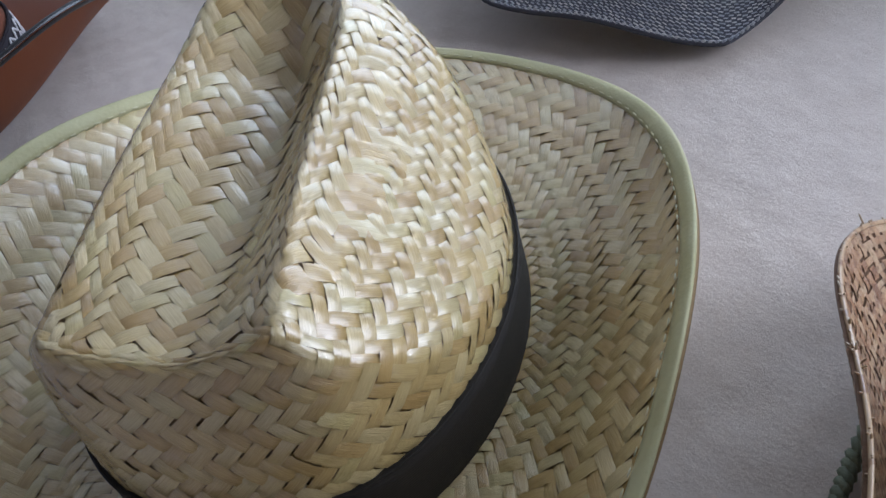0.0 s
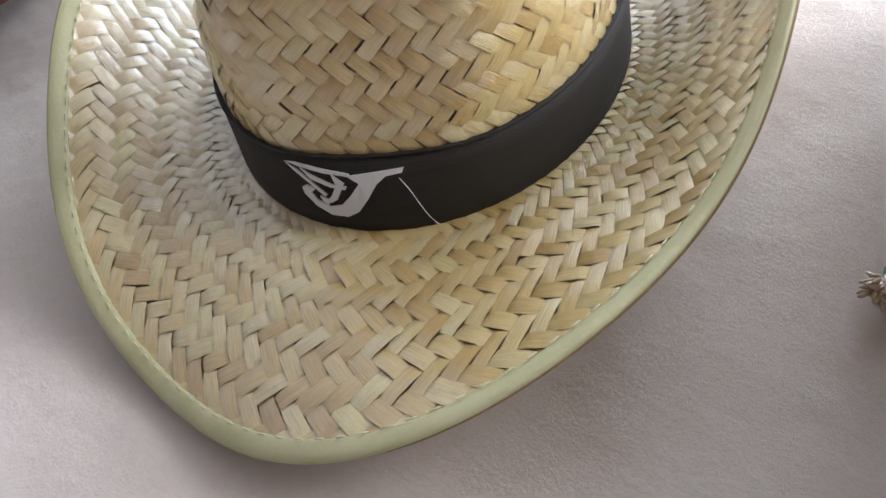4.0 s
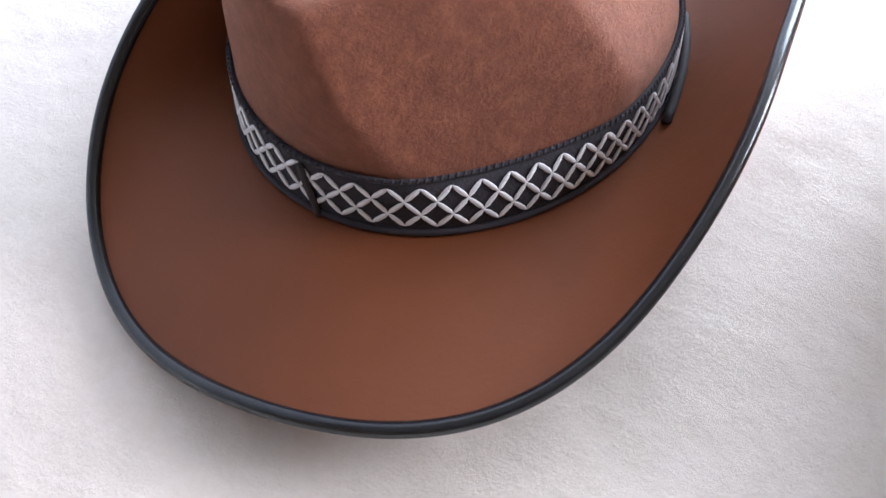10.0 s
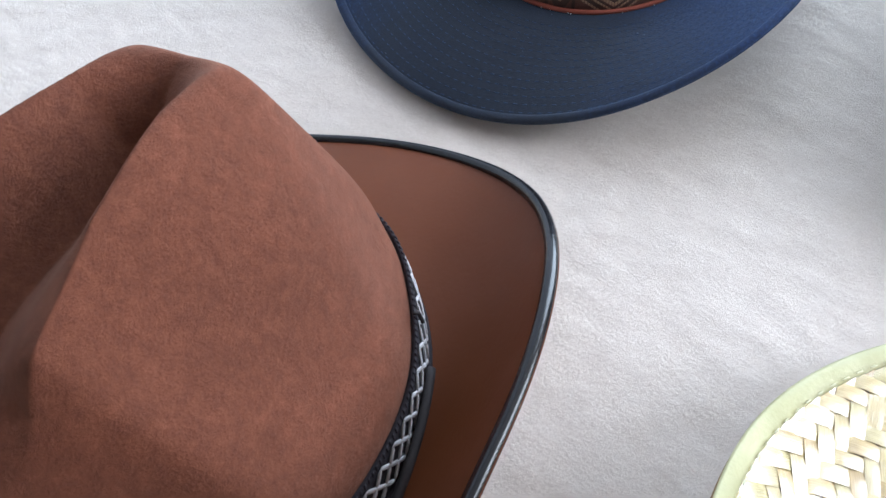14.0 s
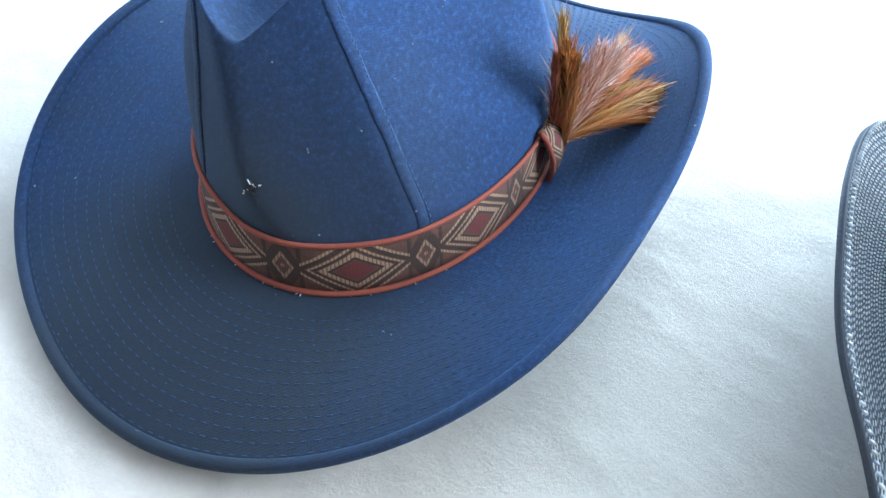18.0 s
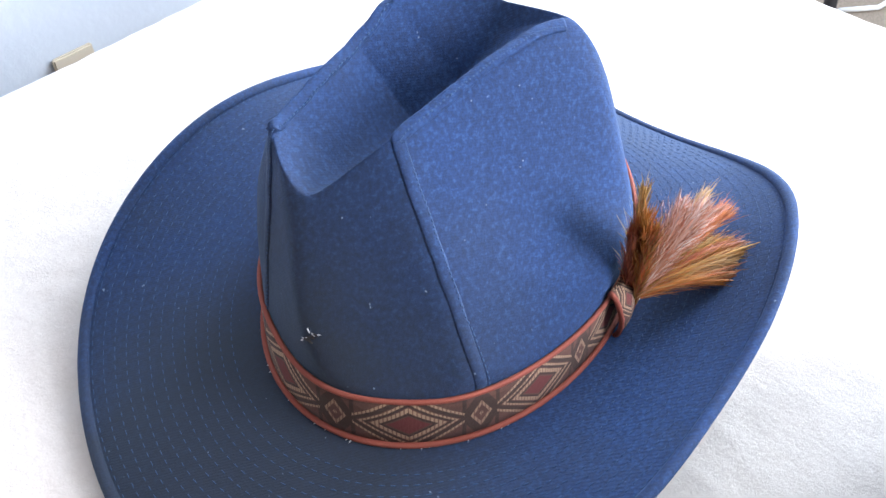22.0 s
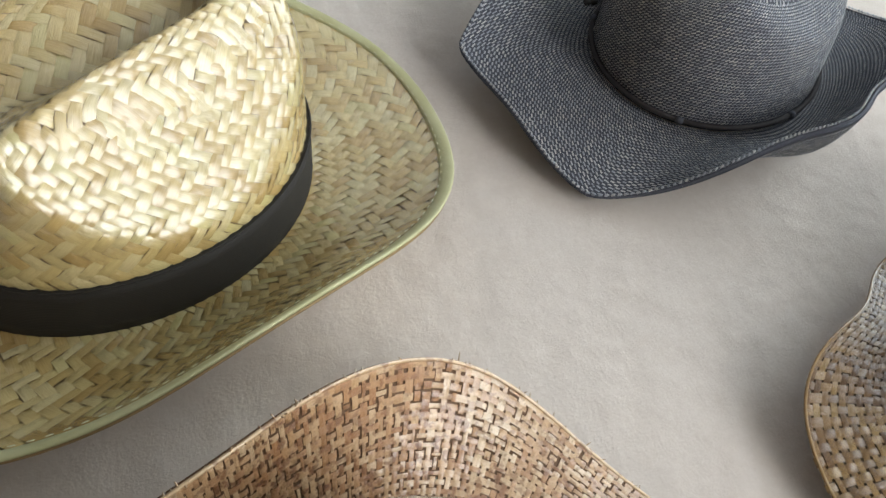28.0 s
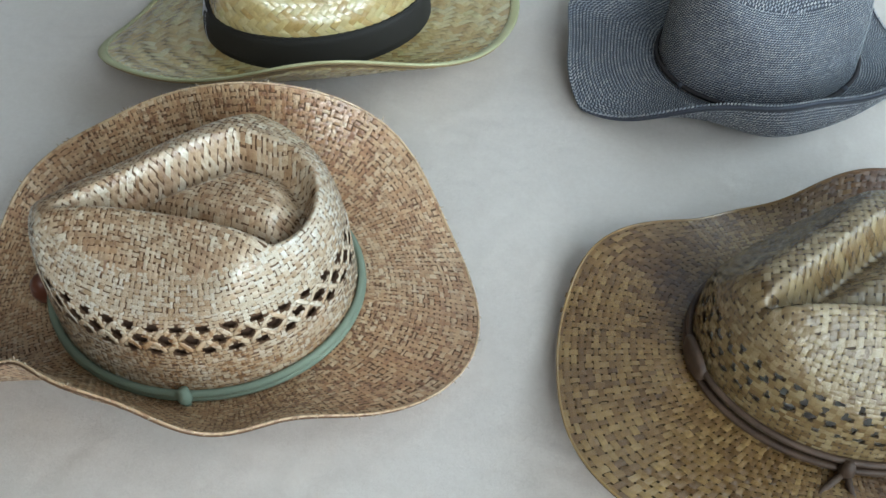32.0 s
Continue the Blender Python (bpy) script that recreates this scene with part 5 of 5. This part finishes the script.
lay(grey, "braid_stitch", "brim_braid", weave(grey, lambda th, u: grey.brim(th, np.minimum(u, 0.995)), -1, 0.065, 0.13, 1.0, 0.0, 1.0, (0.0028, 0.0023), (0.78, 0.36, 1.1), 0.1, seed=7), M_GREY, coarse=True)
lay(grey, "braid_stitch", "underbrim_braid", weave(grey, lambda th, u: grey.brim(th, np.minimum(u, 0.995)), 1, 0.065, 0.13, 1.0, 0.2, 1.0, (0.0028, 0.0023), (0.78, 0.36, 1.1), 0.1, None, 18, 0.0025), M_GREY, coarse=True)
lay(grey, "braid_stitch", "crown_braid", weave(grey, grey.crown, 1, grey.arc_len, 0.088, 1.0, 0.03, wtop(grey), (0.0028, 0.0023), (0.78, 0.36, 1.1), 0.1, seed=8), M_GREY, coarse=True)
lay(grey, "braid_stitch", "tip_braid", weave_top(grey, 1.0, (0.0031, 0.0022), REACH, (0.60, 0.48, 1.2), 0.1, 9), M_GREY, coarse=True)
grey.edge_tube("edge_braid", 0.0009, M_GREY_BASE, 0.8, 0.0)
a, b_, nn = along_brim(grey, 1.0, 300, 0.6, lift=0.0014)
threads(grey, "edge_stitches", a, b_ + nn * 0.0014, nn, 0.0019, 0.7, M_GREY, False)
grey.ring("hat_cord", 0.005, 0.0022, 0.0019, M_CORD, "thin black cord band", sides=7)
bow = np.array(on_band(grey, 72 * D2R, 0.006, 0.004))
for k, (dx, dy, dz) in enumerate(((0.030, 0.006, 0.010), (0.026, 0.000, 0.016))):
    tipv = bow + np.array([dx, dy, dz])
    sidev = np.array([0.0, 0.0045, 0.002])
    pts = [bow, bow + (tipv - bow) * 0.5 + sidev, tipv + sidev * 0.4, tipv - sidev * 0.4, bow + (tipv - bow) * 0.5 - sidev, bow + np.array([0.001, 0.001, 0])]
    child("bow_loop", tube_mesh("bow_loop", pts, 0.0013, M_CORD, sides=6), grey.root)
for k in (0, 1):
    endv = bow + np.array([-0.034 - 0.006 * k, 0.009 + 0.003 * k, -0.003])
    pts = [bow, bow * 0.5 + endv * 0.5 + np.array([0, 0.002 * (1 - 2 * k), 0.003]), endv]
    tail = child("bow_tail", tube_mesh("bow_tail", pts, 0.0014, M_CORD, sides=6), grey.root)
    child("knotted_end", tube_mesh("knotted_end", [endv + np.array([0.004, 0, 0]), endv, endv - np.array([0.005, 0, 0])], [0.0018, 0.0032, 0.0018], M_CORD, sides=7), tail)
child("bow_knot", tube_mesh("bow_knot", [bow - np.array([0.003, 0, 0]), bow, bow + np.array([0.003, 0, 0])], [0.0018, 0.003, 0.0018], M_CORD, sides=8), grey.root)
for ang in (112, 194, 250, 300, 350):
    c = on_band(grey, ang * D2R, 0.0052, 0.0026)
    tvec = np.array([-math.sin(ang * D2R), math.cos(ang * D2R), 0]) * 0.0026
    child("cord_keeper", tube_mesh("cord_keeper", [c - tvec, c, c + tvec], [0.0022, 0.0028, 0.0022], M_GREY_BASE, sides=7), grey.root)


# ---- raffia hat ----
def vents(hat, rows, cols, z0, dz, half_th, half_z, tilt=0.0):
    """Tells where the crown's side is pierced, by angle and arc; tilt: how far the rows climb towards the front corner."""

    def f(th, w):
        h = np.interp(w, hat.tab[0], hat.tab[2]) * hat.H
        hole = np.zeros(np.shape(th), bool)
        for r in range(rows):
            sh = 0.5 * (r % 2)
            k = np.round(th / (2 * np.pi) * cols - sh)
            t0 = (k + sh) * 2 * np.pi / cols
            zc_ = z0 + dz * r + tilt * np.cos(th - 3.84)
            size = 1.0 if 0 < r < rows - 1 else 0.72
            hole |= (np.abs(th - t0) / half_th) ** 1.6 + (np.abs(h - zc_) / (half_z * size)) ** 1.6 < 1
        return hole

    return f


def lattice(hat, name, rows, cols, z0, dz, width, mat, tilt):
    """Crossing strands between the vents."""
    P, Q, N = [], [], []
    for d in (-1, 1):
        for k in range(cols):
            for r in range(rows - 1):
                a_ = (k + 0.5 * (r % 2) + 0.5) * 2 * np.pi / cols
                q = a_ + d * 0.5 * 2 * np.pi / cols
                P.append(on_band(hat, a_, z0 + dz * r + tilt * math.cos(a_ - 3.84), 0.0003)), Q.append(on_band(hat, q, z0 + dz * (r + 1) + tilt * math.cos(q - 3.84), 0.0003))
                N.append([math.cos(a_), math.sin(a_), 0.1])
    threads(hat, name, P, Q, N, width, 0.13, mat, False)


raffia = Hat("raffia_hat", "tea-stained woven raffia hat with vented crown and frayed brim edge", (0.2551, 0.1116), 0.9807, 0.1092, 0.0953, 0.0194,
            [0.1614, 0.011, -0.005, 0.0221, 0.0166, -0.0037, -0.0011, 0.0008, -0.0027, 0.0048, 0.0004, 0.0036, -0.0037, -0.0007, 0.0007, -0.0001, -0.0007, -0.0004, -0.0009, -0.0017, 0.0004, 0.001, 0.0007, 0.0002, -0.0004],
            [0.0547, -0.0116, 0.0069, -0.0399, -0.0196, 0.0061, 0.0063, 0.0052, -0.0072, -0.0004, 0.0005, 0.0008, 0.0011, 0.0007, -0.0003, -0.0001, 0.0002],
            0.1150, 5.0, 0.04, shaped(0.0194, [cut((0, -0.030, 0.131), (0.05, -0.034, 0.131), (0, -0.079, 0.083), 0.003), cut((-0.088, -0.020, 0.118), (0.012, 0.077, 0.128), (-0.072, 0.062, 0.055), 0.004),
                                       cut((-0.03, 0, 0.131), (-0.03, 0.04, 0.131), (-0.092, 0, 0.117), 0.004)],
                                      None, ((-0.066, -0.018), (0.016, 0.056), -0.028, (0.040, 0.008, 0.050), 0.029, 0.015), 0.0006, seat=(0.0058, -0.0111, 0.0405)), 1.6)
hole = vents(raffia, 3, 37, 0.0455, 0.0096, 0.048, 0.0045, 0.005)
raffia.shell("brim", raffia.brim, -1, 0.0, 1.0, 30, 220, M_RAFFIA_BASE, 0.0016, 0.0004)
raffia.shell("crown", raffia.crown, 1, 0.0, 0.999, 190, 640, M_RAFFIA_BASE, 0.0014, 0.0004, hole=hole)
near = lambda p: np.hypot(p[:, 0] - 0.02, p[:, 1] + 0.14)
lay(raffia, "raffia_strand", "brim_weave", weave(raffia, lambda th, u: raffia.brim(th, np.minimum(u, 0.995)), -1, 0.068, 0.135, 0, 0.0, 1.0, (0.0036, 0.0031), (1, 0.66, 1.0), 0.18, seed=11), M_RAFFIA, 150, near)
lay(raffia, "raffia_strand", "underbrim_weave", weave(raffia, lambda th, u: raffia.brim(th, np.minimum(u, 0.995)), 1, 0.068, 0.135, 0, 0.35, 1.0, (0.0036, 0.0031), (1, 0.66, 1.0), 0.18, None, 17, 0.0021), M_RAFFIA, coarse=True)
hs = lambda hat, z: float(np.interp(z / hat.H, hat.tab[2], hat.tab[0]))
lay(raffia, "raffia_strand", "crown_weave_low", weave(raffia, raffia.crown, 1, raffia.arc_len, 0.096, 0, 0.02, hs(raffia, 0.035), (0.0040, 0.0034), (1, 0.70, 1.0), 0.16, seed=12), M_RAFFIA_TOP)
near = lambda p: np.hypot(p[:, 0] - 0.02, p[:, 2] - 0.09) + np.maximum(p[:, 1] + 0.02, 0) * 5
lay(raffia, "raffia_strand", "crown_weave", weave(raffia, raffia.crown, 1, raffia.arc_len, 0.088, 0, hs(raffia, 0.076), wtop(raffia), (0.0040, 0.0036), (1, 0.70, 1.0), 0.16, seed=13), M_RAFFIA_TOP, 150, near)
lay(raffia, "raffia_strand", "vent_weave", weave(raffia, raffia.crown, 1, raffia.arc_len, 0.092, 0, hs(raffia, 0.035), hs(raffia, 0.076), (0.0034, 0.0030), (0.9, 0.7, 1.0), 0.12, vents(raffia, 3, 37, 0.0455, 0.0096, 0.052, 0.0049, 0.005), seed=14), M_RAFFIA_TOP, coarse=True)
lattice(raffia, "vent_strand", 3, 37, 0.0455, 0.0096, 0.0036, M_RAFFIA_TOP, 0.005)
# an added sheet, no part of the hat, so the holes look dark
raffia.shell("vent_shade_sheet", raffia.crown, 1, 0.02, 0.62, 30, 120, M_VENT_SHADE, 0.0008, 0.006, "added brown sheet that darkens the vents")
lay(raffia, "raffia_strand", "tip_weave", weave_top(raffia, 0, (0.0038, 0.0036), REACH + 0.02, (1, 0.68, 1.0), 0.16, 15), M_RAFFIA_TIP)
raffia.edge_tube("brim_edge", 0.0010, M_RAFFIA, 0.8, 0.0)
rng = np.random.default_rng(4)
th = rng.uniform(0, 2 * np.pi, 420)
p, _, t2, n = raffia.frame_at(raffia.brim, th, np.ones(420), -1)
d = t2 / np.linalg.norm(t2, axis=1)[:, None]
threads(raffia, "edge_fray", p, p + d * rng.uniform(0.0004, 0.0018, 420)[:, None] + rng.normal(0, 0.0011, (420, 3)), n, 0.0007, 1, M_RAFFIA_TOP, False, "loose fibres at the brim's edge")
raffia.ring("hat_cord", 0.004, 0.0030, 0.0028, M_GREEN, "sage green twisted cord", sides=9)
raffia.ring("hat_cord", 0.0085, 0.0030, 0.0027, M_GREEN, "sage green twisted cord", sides=9, wave=0.0012)
kc = np.array(on_band(raffia, -71 * D2R, 0.006, 0.0055))
child("cord_knot", tube_mesh("cord_knot", [kc + np.array([0, 0, 0.011]), kc + np.array([0.001, -0.002, 0.003]), kc + np.array([0.001, -0.001, -0.008])], [0.0032, 0.0048, 0.0032], M_GREEN, sides=9), raffia.root)
child("cord_end", tube_mesh("cord_end", [kc + np.array([0.001, -0.002, -0.004]), kc + np.array([0.006, -0.010, -0.006]), kc + np.array([0.009, -0.020, -0.002])], 0.0026, M_GREEN, sides=8), raffia.root)
bc = np.array(on_band(raffia, -158 * D2R, 0.010, 0.008))
child("cord_bead", tube_mesh("cord_bead", [bc + np.array([0, 0, -0.013]), bc + np.array([0, 0, -0.008]), bc, bc + np.array([0, 0, 0.008]), bc + np.array([0, 0, 0.013])], [0.003, 0.0072, 0.009, 0.0072, 0.003], M_BEAD, sides=14), raffia.root, "russet wooden bead")
tassel = new("cord_tassel", tube_mesh("cord_tassel", [(-0.004, 0, 0.007), (0.004, 0.001, 0.0075), (0.012, -0.001, 0.007), (0.017, 0.001, 0.006)], [0.0032, 0.0042, 0.0034, 0.0048], M_GREEN, sides=9))
tassel.parent = raffia.root
tassel.matrix_basis = pose(0.0642, -0.1669, 0.0, 0, 0, -60)
tagged(tassel, "frayed green cord end hanging past the brim")

cord = [(0.0606, 0.1192, 0.030), (0.0452, 0.1286, 0.012), (0.0232, 0.1277, 0.006), (0.0052, 0.1265, 0.006), (-0.0117, 0.1243, 0.006), (-0.0275, 0.1197, 0.006), (-0.0433, 0.1150, 0.006), (-0.0512, 0.1107, 0.010)]
kn = np.array(cord)
s = np.linspace(0, len(kn) - 1, 60)
line = np.stack([np.interp(s, np.arange(len(kn)), kn[:, i]) for i in range(3)], -1)
for k in (0, 1):
    tw = np.stack([0 * s, np.cos(s * 14 + np.pi * k), np.sin(s * 14 + np.pi * k)], -1) * 0.0017
    child("chin_cord", tube_mesh("chin_cord", line + tw, 0.0023, M_GREEN, sides=7), raffia.root, "twisted sage green cord lying on the blanket")
child("cord_knot", tube_mesh("cord_knot", [(-0.0454, 0.1159, 0.006), (-0.0514, 0.1157, 0.007), (-0.0584, 0.1164, 0.006)], [0.003, 0.0052, 0.003], M_GREEN, sides=9), raffia.root)
P = np.array([-0.0575, 0.1174, 0.007]) + rng.normal(0, 0.0012, (70, 3))
Q = P + np.stack([-0.002 - 0.006 * rng.random(70), 0.004 * rng.normal(0, 1, 70), 0.003 * rng.normal(0, 1, 70)], -1)
Q[:, 2] = np.maximum(Q[:, 2], 0.0015)
threads(raffia, "frayed_cord_end", P, Q, np.tile([[0, 0, 1.0]], (70, 1)), 0.0022, 1, M_RAFFIA_TOP, False, "pale frayed fibre end")

# ---- tan palm hat ----
tan = Hat("palm_leaf_hat", "brown-stained woven palm hat with leather thong band", (0.4514, 0.5024), 1.1378, 0.0986, 0.0839, 0.0190,
            [0.1677, -0.0011, -0.0061, 0.0236, 0.0102, 0.0012, -0.0014, -0.0006, -0.0009, 0.0035, 0.0029, -0.0017, -0.0012, -0.0001, 0.0024, -0.0009, 0.0021, 0.0007, -0.0001, -0.0, 0.0007, -0.0008, -0.0002, 0.0003, -0.0005],
            [0.0292, -0.0018, 0.0008, -0.0175, 0.008, -0.0035, 0.0009, 0.0001, -0.004, 0.0069, -0.0025, -0.0, 0.0003, -0.0004, -0.0006, 0.0006, 0.0002],
            0.1025, 5.0, 0.05, shaped(0.0190, [cut((0, -0.042, 0.121), (0.05, -0.046, 0.121), (0, -0.078, 0.075), 0.003), cut((-0.080, -0.018, 0.114), (0.011, 0.063, 0.120), (-0.066, 0.058, 0.050), 0.004),
                                    cut((-0.03, 0, 0.121), (-0.03, 0.04, 0.121), (-0.082, 0, 0.113), 0.004)],
                                   None, ((-0.062, -0.022), (0.014, 0.048), -0.039, (0.036, 0.0, 0.050), 0.028, 0.012), 0.0006, seat=(-0.0036, 0.0002, -0.0123)), 1.6)
hole = vents(tan, 4, 44, 0.030, 0.0090, 0.038, 0.0040)
tan.shell("brim", tan.brim, -1, 0.0, 1.0, 30, 220, M_TAN_BASE, 0.0012, 0.0008)
tan.shell("crown", tan.crown, 1, 0.0, 0.999, 140, 480, M_TAN_BASE, 0.0012, 0.0008, hole=hole)
near = lambda p: np.hypot(p[:, 0] + 0.15, p[:, 1] - 0.03)
lay(tan, "palm_strip", "brim_weave", weave(tan, lambda th, u: tan.brim(th, np.minimum(u, 0.995)), -1, 0.078, 0.135, 0, 0.0, 1.0, (0.0048, 0.0044), (0.97, 0.75, 0.8), 0.09, seed=21), M_TAN, 150, near)
lay(tan, "palm_strip", "underbrim_weave", weave(tan, lambda th, u: tan.brim(th, np.minimum(u, 0.995)), 1, 0.078, 0.135, 0, 0.4, 1.0, (0.0048, 0.0044), (0.98, 0.84, 0.8), 0.07, None, 27, 0.0021), M_TAN, coarse=True)
lay(tan, "palm_strip", "crown_weave_low", weave(tan, tan.crown, 1, tan.arc_len, 0.092, 0, 0.04, hs(tan, 0.029), (0.0048, 0.0044), (0.98, 0.72, 0.8), 0.07, seed=22), M_PALM)
near = lambda p: np.hypot(p[:, 0] + 0.07, p[:, 2] - 0.088)
lay(tan, "palm_strip", "crown_weave", weave(tan, tan.crown, 1, tan.arc_len, 0.084, 0, hs(tan, 0.066), wtop(tan), (0.0048, 0.0044), (1.0, 0.74, 0.8), 0.07, seed=23), M_PALM, 150, near)
lay(tan, "palm_strip", "vent_weave", weave(tan, tan.crown, 1, tan.arc_len, 0.088, 0, hs(tan, 0.029), hs(tan, 0.066), (0.0040, 0.0034), (1, 0.92, 1.0), 0.1, hole, seed=24), M_PALM, coarse=True)
lay(tan, "palm_strip", "tip_weave", weave_top(tan, 0, (0.0048, 0.0046), REACH + 0.02, (1.0, 0.74, 0.8), 0.07, 25), M_PALM)
tan.edge_tube("brim_edge", 0.0009, M_TAN, 0.8, 0.0)
tan.ring("leather_thong", 0.004, 0.0022, 0.0024, M_HIDE, "dark brown leather thong", sides=8)
tan.ring("leather_thong", 0.0125, 0.0020, 0.0022, M_HIDE, "dark brown leather thong", sides=8, wave=0.0012)
slide = []
for r_ in (0.0, 0.55, 0.85, 1.0):
    ang = np.linspace(0, 2 * np.pi, 28, endpoint=False)
    slide.append(on_band(tan, 191 * D2R + 0.0165 * r_ * np.cos(ang) / 0.1, 0.0115 + 0.0105 * r_ * np.sin(ang), 0.0066 - 0.0022 * r_**4))
slide.append(on_band(tan, 191 * D2R + 0.0165 * np.cos(ang) / 0.1, 0.0115 + 0.0105 * np.sin(ang), 0.0015))
child("oval_slide", mesh_of("oval_slide", np.concatenate(slide), grid_faces(5, 28, True), M_HIDE), tan.root, "flat dark leather oval slide")
kc = np.array(on_band(tan, -98 * D2R, 0.006, 0.005))
child("thong_knot", tube_mesh("thong_knot", [kc + np.array([0, 0, 0.009]), kc, kc + np.array([0, 0, -0.007])], [0.0028, 0.0052, 0.003], M_HIDE, sides=9), tan.root)
for k in (-1, 1):
    child("thong_end", tube_mesh("thong_end", [kc, kc + np.array([-0.006 + 0.008 * k, -0.012, -0.004]), kc + np.array([-0.010 + 0.016 * k, -0.026, -0.003])], 0.0022, M_HIDE, sides=7), tan.root)
